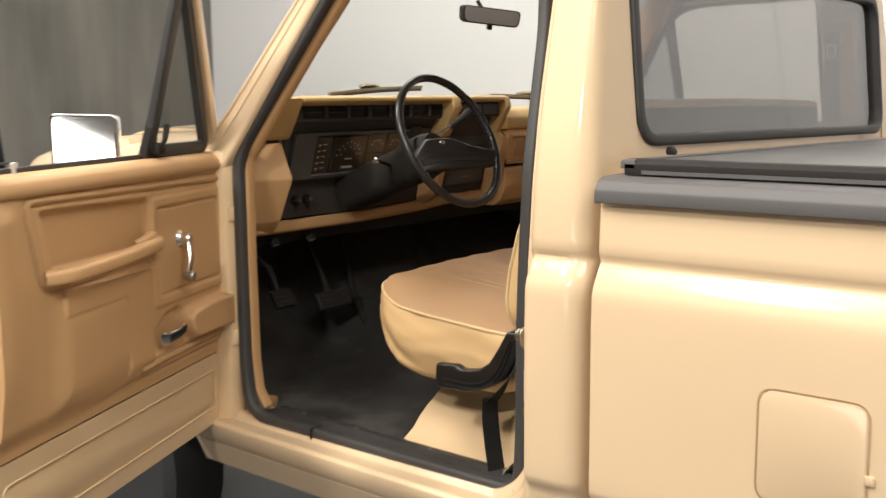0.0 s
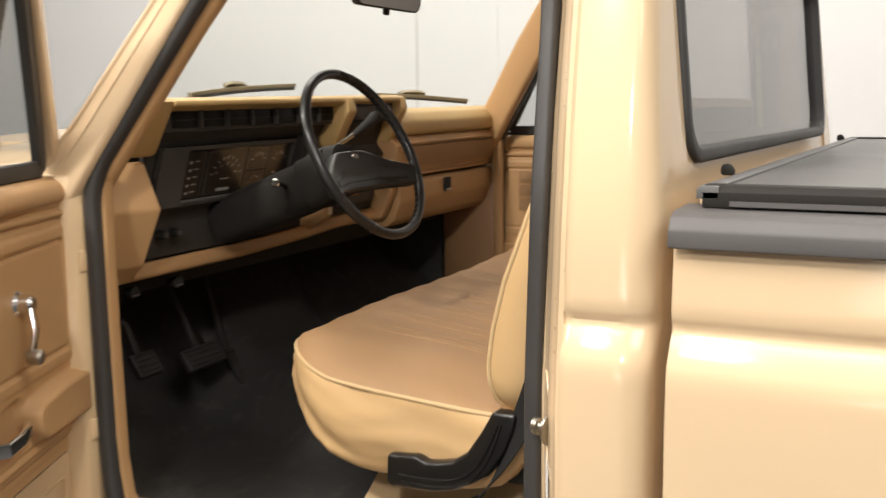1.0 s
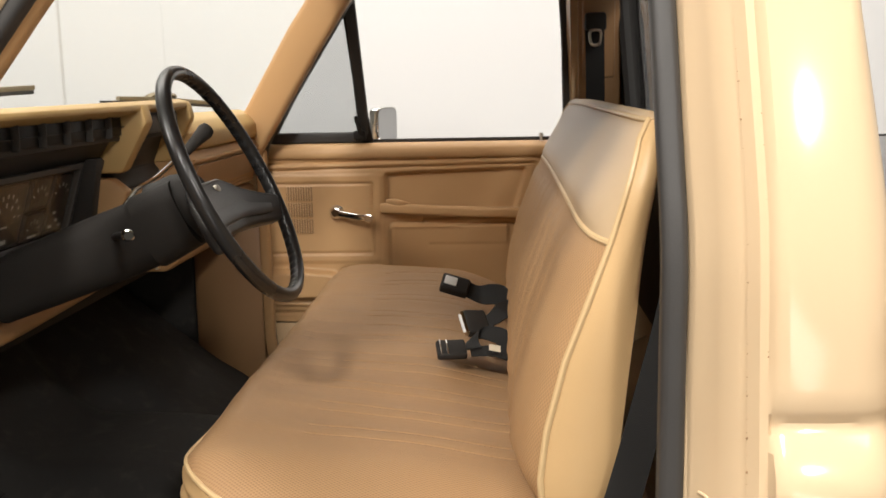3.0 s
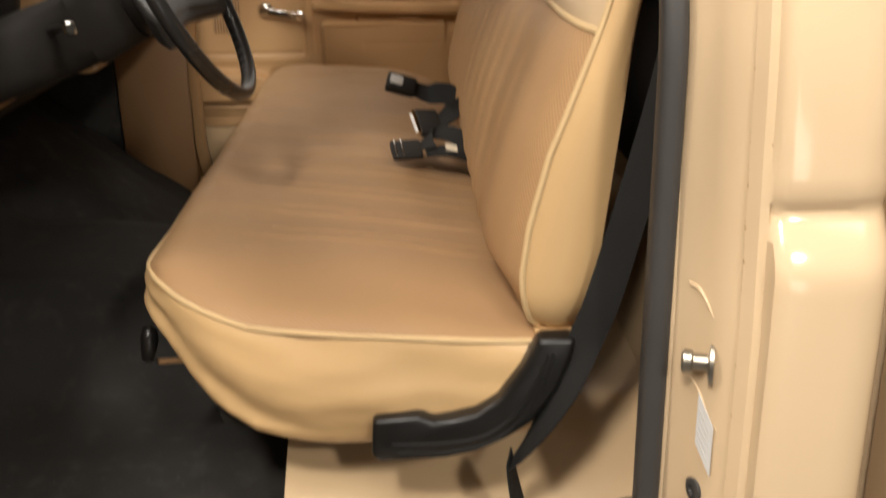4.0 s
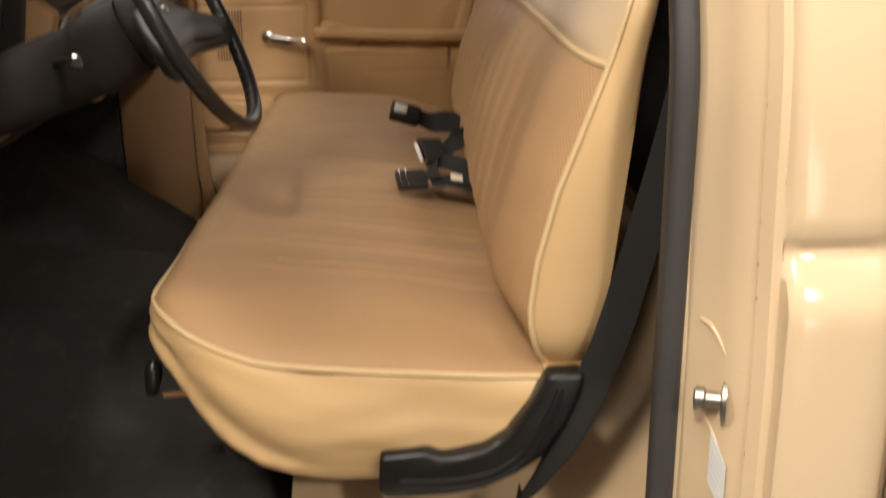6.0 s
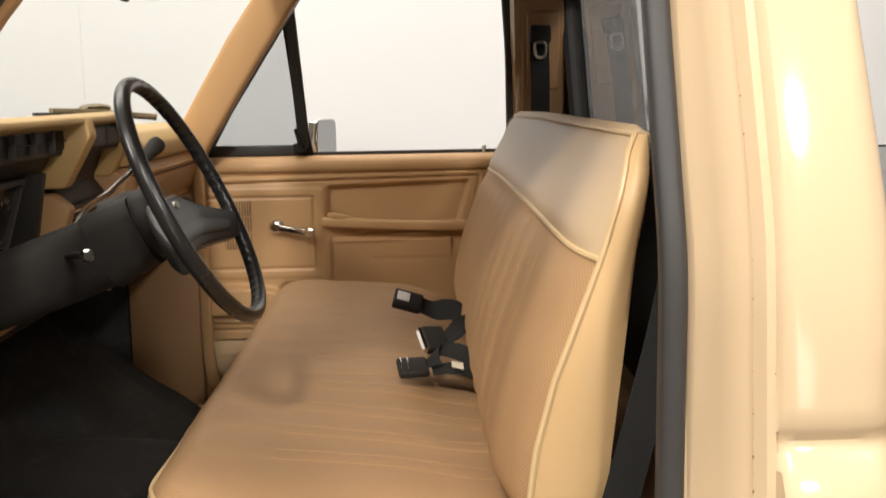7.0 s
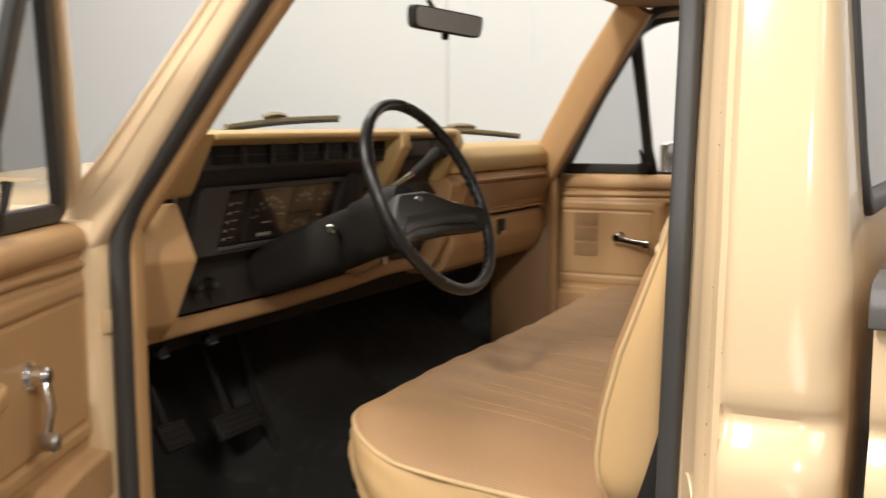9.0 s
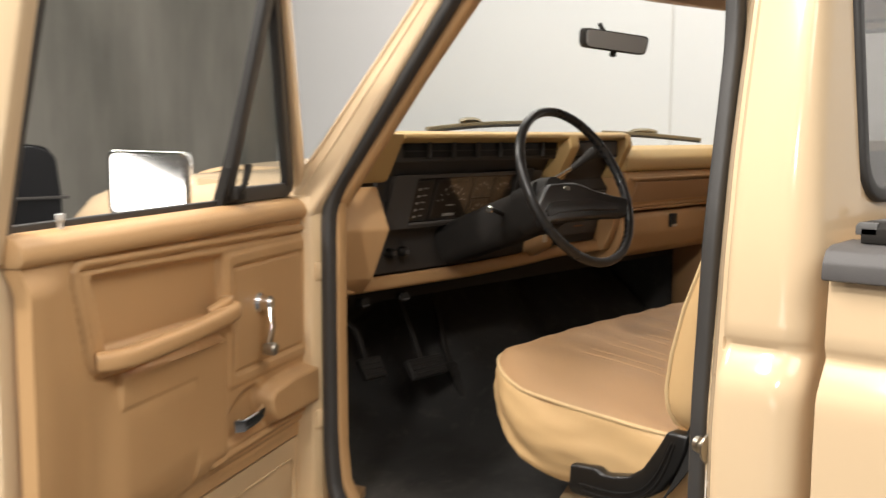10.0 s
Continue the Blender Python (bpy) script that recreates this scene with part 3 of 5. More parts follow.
part("sill_end_trim", prism([(0.750, 0.905), (0.842, 0.848), (0.842, 0.935), (0.765, 0.965)], 0.600, 0.6262, lambda a, b, d: (XC - a, b, d), 0.003), DASHLOW, truck, "tan plastic trim at the end of the sill")

# jamb fittings on the driver side
strk = part("door_striker", revolve([(0.002, 0), (0.021, 0), (0.021, 0.004), (0.0080, 0.006), (0.0075, 0.020), (0.0110, 0.022), (0.0110, 0.030), (0.007, 0.032), (0.001, 0.032)], (-0.950, 0.0360, 0.940), (0.30, 0.95, 0.0), 20), STEEL, truck, "worn steel door striker pin")
part("jamb_grommet", revolve([(0.003, -0.002), (0.0125, -0.002), (0.0125, 0.0015), (0.0095, 0.003), (0.005, 0.003), (0.004, -0.001), (0.001, -0.001)], (-0.944, 0.0450, 0.804), (-0.3, 0.95, 0), 18), RUBBER, truck, "black rubber jamb button")
SK = lambda u, v, off: Vector((-0.943 - 0.021 * u, 0.0458 - 0.0110 * u, lerp(0.908, 0.856, v) - 0.026 * u)) + Vector((-0.45, 0.89, 0)) * off
stick = part("jamb_sticker", sheet(lambda u, v: SK(u, v, 0.0008), 2, 2, 0.0006, (-0.45, 0.89, 0)), SILVER, truck, "pale certification sticker with faint print")
for v in (0.2, 0.34, 0.5, 0.66, 0.8):
    part("line", sheet(lambda a, b, v=v: SK(0.12 + 0.7 * a, v + 0.03 * b, 0.0016), 1, 1, 0.0003, (-0.45, 0.89, 0)), CEILM, stick)
# pressed ridges and chips on the jamb
for z0 in (0.995, 0.905):
    part("jamb_ridge", sweep(nbm(), smooth_path([(-0.917, 0.0570, z0 + 0.012), (-0.932, 0.0496, z0 + 0.010), (-0.950, 0.0404, z0 - 0.008), (-0.964, 0.0312, z0 - 0.026)], 5), circle(0.0018, 8), False), PAINT, truck)
crng = random.Random(5)
for k in range(34):
    z = crng.choice((0.86, 0.98, 1.06, 1.10, 1.16, 1.22, 1.30, 1.34, 1.40)) + crng.gauss(0, 0.03)
    r = 0.0003 + 0.0008 * crng.random() ** 3
    q = jamb_width(z)
    far = k % 5 == 0
    dx, dy = (0.0108 + crng.uniform(-0.0006, 0.0006), 0.0079) if far else (0.0265 + crng.uniform(-0.0012, 0.0004), 0.0237)
    part("paint_chip", revolve([(0.0002, 0.0006), (r, 0.0005), (r * 1.1, -0.0006), (0.0002, -0.0006)], (XC - (q - dx), dy + max(0.0, z - 1.28) * 0.04, z), (-0.5, 0.86, 0.0), 6), BROWN, truck)
part("drain_hole", revolve([(0.0002, 0.0008), (0.0016, 0.0006), (0.0018, -0.0008), (0.0002, -0.0008)], (-0.952, 0.070, 0.640), (-0.2, 0.7, 0.7), 8), RUST, truck)

# cab floor, tunnel and firewall
def floor_z(x, y):
    d = abs(x - XC)
    tun = 0.17 * smoothstep(0.34, 0.14, d) * smoothstep(0.30, 0.9, y)
    up = lerp(0.55 * smoothstep(1.05, 1.65, y), 0.77 * max(0.0, y - 0.87), smoothstep(0.15, 0.45, x))
    return 0.60 + tun + up


part("floor_pan", sheet(lambda u, v: (XC + lerp(-0.80, 0.80, u), lerp(-0.09, 1.45, v), floor_z(XC + lerp(-0.80, 0.80, u), lerp(-0.09, 1.45, v)) - 0.02), 30, 40, 0.02), PAINT_IN, truck, "tan painted steel cab floor")
part("firewall", box(XC - 0.84, XC + 0.84, 1.36, 1.42, 0.55, 1.28, 0.01), MAT, truck, "black insulated firewall")


def riser_f(u, v):
    x = lerp(-0.790, 0.730, u)
    d = min(x + 0.790, 0.730 - x)
    z = table(d, [(0, 0.600), (0.012, 0.609), (0.037, 0.615), (0.058, 0.632), (0.078, 0.652), (0.098, 0.666), (0.124, 0.680), (0.21, 0.735), (0.27, 0.745)])
    y = lerp(-0.085, 0.497, v)
    return (x, y, z + 0.10 * smoothstep(0.02, -0.085, y) + 0.004 * noise.noise((x * 9, y * 9, 0.5)) * smoothstep(0.2, 0.1, y))


part("seat_riser", sheet(riser_f, 60, 24, 0.01), PAINT_IN, truck, "tan painted floor step under the seat")

matob = thing("floor_mat", (XC, 0.85, 0.60), "black rubber cab floor mat with dust and scuffs", "floor mat", line=body_fit)
part("mat_sheet", sheet(lambda u, v: (XC + lerp(-0.795, 0.795, u), lerp(0.492, 1.36, v) - 0.02 * (abs(u - 0.5) < 0.42), floor_z(XC + lerp(-0.795, 0.795, u), lerp(0.492, 1.36, v)) + 0.006 + 0.003 * noise.noise((u * 9, v * 7, 0))), 60, 50, 0.006), MAT, matob)

# windscreen
def ws(u, v):
    x = lerp(-1, 1, u)
    top = Vector((XC + 0.775 * x, 0.715 - 0.111 * x * x, 1.722))
    low = Vector((XC + 0.870 * x, 1.205 - 0.256 * x * x, 1.352))
    return low.lerp(top, v)


wind = part("windscreen", sheet(ws, 24, 8, 0.005, (0, 0.7, 0.7)), GLASS, truck, "clear curved windscreen")
wind.visible_shadow = False
part("windscreen_gasket", sweep(nbm(), [ws(u / 20, 1) for u in range(21)], rect(0.012, 0.010, 0.005), False), RUBBER, wind)
part("windscreen_header", sweep(nbm(), [ws(u / 20, 1) + Vector((0, -0.02, 0.004)) for u in range(21)], rect(0.03, 0.014, 0.006), False), TRIM, truck)
part("cowl", sheet(lambda u, v: (ws(u, -0.02) + Vector((0, 0, -0.055 * abs(2 * u - 1) ** 6))).lerp(Vector((XC + lerp(-0.90, 0.90, u), 1.30, 1.318 - 0.02 * abs(2 * u - 1) ** 6)), v), 24, 4, 0.02), PAINT, truck, "tan cowl panel")


def wiper(x0, x1, h0, h1, xp):
    """Parked wiper: blade along the foot of the glass and its arm."""
    def on(x, h, off):
        return ws((x - XC) / 1.687 + 0.5, h) + Vector((0, 0.7, 0.72)) * off
    bow = lambda t: lerp(h0, h1, t) + 0.012 * math.sin(math.pi * t)
    run = lambda a, b, n, dh, off: [on(lerp(x0, x1, lerp(a, b, k / n)), bow(lerp(a, b, k / n)) + dh, off) for k in range(n + 1)]
    w = part("wiper", sweep(nbm(), run(0.10, 1.0, 10, 0.0, 0.020), rect(0.0052, 0.0045, 0.0015), False), ARM, truck, "dull tan metal wiper blade with a raised clip")
    part("wiper_rubber", sweep(nbm(), run(-0.06, 0.99, 10, -0.006, 0.012), rect(0.0022, 0.0034, 0.001), False), RUBBER, w, "dark wiper rubber")
    t = (xp - x0) / (x1 - x0)
    part("wiper_clip", bevelled(loft(nbm(), [[on(xp + a, bow(t) + 0.004 + h * sgn, 0.024 + o) for sgn, o in ((-1, 0), (1, 0), (1, 0.008), (-1, 0.008))] for a, h in ((-0.048, 0.006), (-0.030, 0.018), (0.012, 0.019), (0.046, 0.007))]), 0.002), ARM, w, "pale metal blade clip")


wiper(-0.385, 0.080, 0.112, 0.177, -0.152)
wiper(0.354, 0.764, 0.112, 0.052, 0.558)

# front of the truck
def fender_f(side):
    def f(u, v):
        y = lerp(0.985, 2.05, u)
        r = smoothstep(1.60, 2.05, y)
        zt = table(y, [(0.98, 1.312), (1.30, 1.305), (1.60, 1.285), (1.85, 1.245), (2.05, 1.15)])
        pts = [(0.62, zt + 0.004), (0.76, zt + 0.008), (0.85, zt), (0.895, zt - 0.018), (0.922, zt - 0.055), (0.940, zt - 0.13), (0.955, 1.02), (0.962, 0.85), (0.955, 0.62)]
        k = v * (len(pts) - 1)
        i = min(int(k), len(pts) - 2)
        a, b = pts[i], pts[i + 1]
        t = k - i
        return (XC + side * (lerp(a[0], b[0], t) - 0.06 * r * (lerp(a[0], b[0], t) > 0.8)), y, lerp(a[1], b[1], t))
    return f


for side in (-1, 1):
    part("fender", sheet(fender_f(side), 24, 16, 0.006, (0, 0, -1)), PAINT, truck, "tan front fender")
part("bonnet", sheet(lambda u, v: (XC + lerp(-0.615, 0.615, u), lerp(1.27, 2.06, v), 1.315 + 0.025 * math.sin(math.pi * u) - 0.14 * smoothstep(1.5, 2.2, lerp(1.22, 2.06, v))), 16, 14, 0.01), PAINT, truck, "tan bonnet")
part("grille", box(XC - 0.78, XC + 0.78, 2.02, 2.06, 0.72, 1.10, 0.02), CHROME, truck)
part("front_bumper", box(XC - 0.93, XC + 0.93, 2.07, 2.18, 0.48, 0.66, 0.03), CHROME, truck)
for side in (-1, 1):
    for y in (1.55, -1.35):
        w = part("wheel", revolve([(0.19, -0.10), (0.34, -0.105), (0.365, -0.08), (0.365, 0.08), (0.34, 0.105), (0.19, 0.10)], (XC + side * 0.80, y, 0.366), (1, 0, 0), 32), TYRE, truck, "black tyre on a chrome rim")
        part("rim", revolve([(0.02, 0.02), (0.14, 0.03), (0.188, 0.085), (0.188, -0.085), (0.02, -0.06)], (XC + side * 0.80, y, 0.366), (side, 0, 0), 28), CHROME, w)
part("chassis_rail", box(XC - 0.42, XC - 0.34, -2.1, 1.95, 0.42, 0.54, 0.01), BLACK, truck)
part("chassis_rail", box(XC + 0.34, XC + 0.42, -2.1, 1.95, 0.42, 0.54, 0.01), BLACK, truck)
part("axle", box(XC - 0.78, XC + 0.78, 1.51, 1.59, 0.33, 0.43, 0.02), BLACK, truck)
part("axle", box(XC - 0.78, XC + 0.78, -1.39, -1.31, 0.33, 0.43, 0.02), BLACK, truck)


# load bed
def bed_side(side):
    zs = [z for z in ZSEC if z < 1.19] + [1.215]
    rings = []
    for z in zs:
        w = half_width(z)
        pts = [(w - 0.09, -0.150), (w - 0.035, -0.150), (w - 0.012, -0.146), (w - 0.003, -0.139), (w, -0.155), (w, -0.30), (w, -1.00), (w, -2.15), (w - 0.09, -2.15)]
        rings.append([(XC + side * x, y, z) for x, y in pts])
    return part("bed_side", loft(nbm(), rings), PAINT, truck, "glossy tan bed side with a pressed crease", 40)


bs = bed_side(-1)
bed_side(1)
part("bed_front", box(XC - 0.872, XC + 0.872, -0.165, -0.15, 0.62, 1.2550, 0.004), PAINT, truck, "tan painted front wall of the bed")
part("tailgate", box(XC - 0.88, XC + 0.88, -2.16, -2.12, 0.62, 1.215, 0.006), PAINT, truck)
part("bed_floor", box(XC - 0.88, XC + 0.88, -2.12, -0.165, 0.62, 0.66, 0.0), PAINT_IN, truck)
fuel = [(p.x, p.y) for p in round_corners([(-0.450, 0.940, 0), (-0.617, 0.940, 0), (-0.617, 0.775, 0), (-0.450, 0.775, 0)], 0.026, 5, True)]
fd = part("fuel_door", prism(fuel, 0.972, 0.9872, lambda a, b, d: (XC - d, a, b), 0.002), PAINT, bs, "tan fuel filler door")
part("fuel_door_gap", sweep(nbm(), [(XC - 0.9862, a, b) for a, b in [(-0.5335 + (a + 0.5335) * 1.03, 0.8575 + (b - 0.8575) * 1.03) for a, b in fuel]], rect(0.0006, 0.0013), True, (1, 0, 0)), BROWN, bs)
part("fuel_door_tab", box(XC - 0.9905, XC - 0.984, -0.630, -0.616, 0.832, 0.846, 0.002), PAINT, fd)
for side in (-1, 1):
    cap = [(0.86, 1.212), (0.86, 1.238), (0.872, 1.246), (0.945, 1.244), (0.962, 1.238), (0.972, 1.222), (0.9735, 1.200), (0.968, 1.198), (0.962, 1.214)]
    part("rail_cap", prism(cap, -2.15, -0.135, lambda a, b, d, s=side: (XC + s * a, d, b), 0.003), CAPGREY, truck, "charcoal plastic bed rail cap")

ton = thing("tonneau_cover", (XC, -1.1, 1.25), "grey folding bed cover in a black aluminium frame", "bed cover", line=body_fit)
part("cover_panel", box(XC - 0.885, XC + 0.885, -2.12, -0.175, 1.258, 1.270, 0.003), TONNEAU, ton, "grey matte cover panel")
for side in (-1, 1):
    part("side_rail", prism([(0.885, 1.246), (0.920, 1.246), (0.922, 1.256), (0.922, 1.266), (0.915, 1.274), (0.885, 1.274)], -2.13, -0.165, lambda a, b, d, s=side: (XC + s * a, d, b), 0.001), BLACK, ton, "black extruded side rail")
    part("rail_insert", prism([(0.919, 1.2485), (0.9245, 1.2485), (0.9245, 1.255), (0.919, 1.255)], -2.10, -0.20, lambda a, b, d, s=side: (XC + s * a, d, b)), CAPGREY, ton)
    cl = part("corner_latch", prism([(-0.148, 1.272), (-0.166, 1.272), (-0.167, 1.278), (-0.163, 1.285), (-0.157, 1.289), (-0.149, 1.287), (-0.147, 1.280)], -0.007, 0.007, lambda a, b, d, s=side: (XC + s * 0.725 + d, a, b), 0.003), BLACK, ton, "black plastic corner latch")
part("front_rail", prism([(-0.158, 1.257), (-0.158, 1.268), (-0.162, 1.2735), (-0.186, 1.2735), (-0.186, 1.257)], -0.922, 0.922, lambda a, b, d: (XC + d, a, b), 0.001), TONNEAU, ton, "black extruded front rail")

# ---- doors ----
HINGE = Vector((-0.935, 0.922, 0))
UD, ND = Vector((-0.9135, -0.4067, 0)), Vector((0.4067, -0.9135, 0))


def door_left(s, w, z):
    return HINGE + UD * s - ND * w + Vector((0, 0, z))


def door_right(s, w, z):
    return Vector((0.87 + w, 0.90 - s, z))


def tilt(z):
    return 0.035 - 0.23 * max(0.0, z - 1.27)


def poly_dist(p, pts):
    """Signed distance to an outline, positive inside."""
    x, y = p
    best, inside = 9.0, False
    for (ax, ay), (bx, by) in zip(pts, pts[1:] + pts[:1]):
        ex, ey = bx - ax, by - ay
        t = min(1.0, max(0.0, ((x - ax) * ex + (y - ay) * ey) / (ex * ex + ey * ey)))
        best = min(best, math.hypot(x - ax - ex * t, y - ay - ey * t))
        if (ay > y) != (by > y) and x < ex * (y - ay) / ey + ax:
            inside = not inside
    return best if inside else -best


def line_dist(p, pts):
    x, y = p
    best = 9.0
    for (ax, ay), (bx, by) in zip(pts, pts[1:]):
        ex, ey = bx - ax, by - ay
        t = min(1.0, max(0.0, ((x - ax) * ex + (y - ay) * ey) / (ex * ex + ey * ey)))
        best = min(best, math.hypot(x - ax - ex * t, y - ay - ey * t))
    return best


curve2 = lambda pts, r, closed: [(p.x, p.y) for p in round_corners([(a, b, 0) for a, b in pts], r, 3, closed)]
FRAME_LINE = curve2([(-0.05, 1.208), (0.752, 1.222), (0.714, 1.062), (0.44, 1.058)], 0.026, False)
RECESS = curve2([(0.335, 1.190), (0.712, 1.202), (0.680, 1.088), (0.335, 1.084)], 0.012, True)
POCKET = curve2([(0.345, 1.052), (0.706, 1.054), (0.728, 0.80), (0.345, 0.828)], 0.014, True)
CRANKP = curve2([(0.012, 0.972), (0.304, 0.972), (0.306, 1.166), (0.016, 1.166)], 0.010, True)
CRANKO = curve2([(-0.020, 0.952), (0.326, 0.952), (0.326, 1.188), (-0.020, 1.188)], 0.014, True)
ARMREST = curve2([(-0.06, 0.850), (0.180, 0.856), (0.206, 0.880), (0.214, 0.912), (0.196, 0.928), (0.11, 0.934), (-0.06, 0.934)], 0.012, True)
CUP = curve2([(0.186, 0.858), (0.330, 0.852), (0.334, 0.905), (0.275, 0.935), (0.215, 0.940)], 0.014, True)
UNDER = curve2([(-0.02, 0.842), (0.16, 0.838), (0.39, 0.836)], 0.025, False)


@functools.lru_cache(maxsize=None)
def trim_relief(s, z):
    """Height of the moulded door panel at a point: frames, recess, pocket, armrest."""
    p = (s, z)
    h = 0.0
    g = line_dist(p, FRAME_LINE)
    h += 0.0050 * math.exp(-(g / 0.0055) ** 2) - 0.0045 * math.exp(-((g - 0.0095) / 0.0026) ** 2)
    h -= 0.015 * smoothstep(-0.003, 0.005, poly_dist(p, RECESS))
    d = poly_dist(p, POCKET)
    soft = 0.007 if z > 1.0 and s < 0.66 or s < 0.45 else 0.075
    low = smoothstep(0.818, 0.862, z)
    edge_ = smoothstep(0.62, 0.45, s) * (0.25 + 0.75 * smoothstep(1.0, 1.05, z))
    h += 0.010 * smoothstep(-0.003, soft, d) * low + 0.0035 * math.exp(-((d - 0.007) / 0.004) ** 2) * edge_ - 0.0030 * math.exp(-((d + 0.005) / 0.003) ** 2) * edge_
    d = poly_dist(p, CRANKO)
    h += 0.004 * smoothstep(-0.004, 0.004, d)
    d = poly_dist(p, CRANKP)
    h -= 0.006 * smoothstep(-0.002, 0.002, d)
    h += 0.004 * smoothstep(0.005, 0.008, d)
    d = poly_dist(p, ARMREST)
    h += 0.028 * smoothstep(-0.004, 0.010, d)
    h -= 0.014 * smoothstep(-0.006, 0.012, poly_dist(p, CUP)) * (1 - smoothstep(-0.004, 0.006, d))
    g = line_dist(p, UNDER)
    h += 0.004 * math.exp(-(g / 0.005) ** 2) - 0.003 * math.exp(-((g - 0.009) / 0.003) ** 2)
    h -= 0.004 * math.exp(-((z - 0.815) / 0.004) ** 2) * smoothstep(0.42, 0.36, s)
    h += 0.016 * smoothstep(0.74, 0.84, s) * smoothstep(0.80, 0.95, z) * smoothstep(1.235, 1.19, z)
    h -= 0.012 * smoothstep(0.845, 0.80, z)
    return h + 0.0006 * noise.noise((s * 14, z * 14, 0.3))


def door(F, name, label, right):
    d = part(name, prism([(-0.015, 0.59), (0.872, 0.59), (0.875, 0.80), (0.872, 1.245), (0.0, 1.245), (-0.018, 1.10)], 0.024, 0.095, lambda a, b, w: F(a, w + 0.012 * math.sin((b - 0.59) / 0.66 * math.pi) * (w > 0.06), b), 0.008), PAINT, truck, label)
    B = lambda s0, s1, z0, z1, w0, w1, bev: prism([(s0, z0), (s1, z0), (s1, z1), (s0, z1)], w0, w1, lambda a, b, w: F(a, w, b), bev, 3)
    # lower painted metal with a pressed panel
    low = [(p.x, p.y) for p in round_corners([(0.03, 0.64, 0), (0.84, 0.64, 0), (0.84, 0.745, 0), (0.03, 0.745, 0)], 0.02, 4, True)]
    lo2 = [(p.x, p.y) for p in round_corners([(0.005, 0.60, 0), (0.862, 0.60, 0), (0.862, 0.785, 0), (0.005, 0.785, 0)], 0.02, 4, True)]
    part("lower_panel", bevelled(ring_panel([F(a, 0.022, b) for a, b in lo2], [F(a, 0.022, b) for a, b in low], F(0, 0.016, 0) - F(0, 0.022, 0)), 0.002, 2, 40), PAINT_IN, d, "tan painted lower door metal")
    part("lower_inset", prism(low, 0.0185, 0.0235, lambda a, b, w: F(a, w, b), 0.002, 2), PAINT_IN, d)
    part("inset_bead", sweep(nbm(), [F(a, 0.0165, b) for a, b in low], circle(0.0028, 8), True, tuple(F(0, 1, 0) - F(0, 0, 0))), PAINT_IN, d)
    # moulded trim panel as one relief
    inward = F(0, 1, 0) - F(0, 0, 0)
    part("trim_panel", sheet(lambda u, v: F(lerp(-0.030, 0.858, u), -trim_relief(lerp(-0.030, 0.858, u), lerp(0.79, 1.236, v)), lerp(0.79, 1.236, v)), 240, 126, 0.024, inward), TRIM, d, "tan moulded plastic door panel", 70)
    part("trim_ledge", prism([(0.034, 1.272), (0.016, 1.2715), (0.003, 1.267), (-0.006, 1.258), (-0.010, 1.246), (-0.009, 1.236), (-0.003, 1.229), (0.034, 1.229)], -0.032, 0.862, lambda a, b, s: F(s, a, b), 0.004, 2), TRIM, d, "tan padded top ledge")
    pw_ = 0.5 if right else 1.0
    pull = [F(s, w * pw_, z) for s, w, z in ((0.334, 0.002, 1.094), (0.342, -0.020, 1.096), (0.37, -0.030, 1.095), (0.44, -0.031, 1.090), (0.52, -0.032, 1.086), (0.60, -0.031, 1.083), (0.66, -0.026, 1.081), (0.690, -0.016, 1.080), (0.706, 0.000, 1.079))]
    part("pull_handle", sweep(nbm(), smooth_path(pull, 5), rect(0.014, 0.014, 0.008)), TRIM, d, "tan padded pull handle")
    ledge = [F(s, w, z) for s, w, z in ((0.345, -0.004, 1.112), (0.36, -0.020, 1.114), (0.385, -0.018, 1.108), (0.40, -0.006, 1.100))]
    part("pull_stop", sweep(nbm(), smooth_path(ledge, 4), rect(0.009, 0.008, 0.005)), TRIM, d)
    part("release_handle", sweep(nbm(), [F(s, w, z) for s, w, z in ((0.216, -0.006, 0.893), (0.226, -0.016, 0.893), (0.262, -0.020, 0.890), (0.306, -0.018, 0.887), (0.312, -0.004, 0.886))], rect(0.0045, 0.0115, 0.004)), CHROME, d, "chrome release lever")
    # window crank
    hub = F(0.206, 0.002, 1.086)
    ax = (F(0, -1, 0) - F(0, 0, 0))
    end = F(0.295, -0.030, 1.072) if right else F(0.232, -0.030, 1.008)
    cr = part("window_crank", revolve([(0.002, 0), (0.020, 0), (0.020, 0.005), (0.015, 0.011), (0.014, 0.026), (0.010, 0.031), (0.001, 0.031)], hub, ax, 20), CHROME, d, "chrome window crank")
    part("crank_arm", sweep(nbm(), [hub + ax * 0.024, hub.lerp(end, 0.5) + ax * 0.020, end - ax * 0.0], rect(0.008, 0.004, 0.003), False, tuple(ax)), CHROME, cr)
    part("crank_knob", revolve([(0.002, -0.006), (0.010, -0.006), (0.012, 0.0), (0.012, 0.014), (0.009, 0.018), (0.001, 0.018)], end, ax, 16), CHROME if right else STEEL, cr)
    # window frame
    sv = 0.0 if right else -0.012
    fr = [F(s, tilt(z), z) for s, z in ((-0.026 + sv, 1.25), (-0.010 + sv, 1.30), (0.258 + sv, 1.692), (0.832, 1.708), (0.874, 1.63), (0.877, 1.24))]
    fr = round_corners(fr, [0, 0.03, 0.08, 0.07, 0.02, 0], 5)
    part("window_frame", sweep(nbm(), fr, rect(0.016, 0.018, 0.006), False, tuple(ax)), PAINT, d, "tan painted window frame")
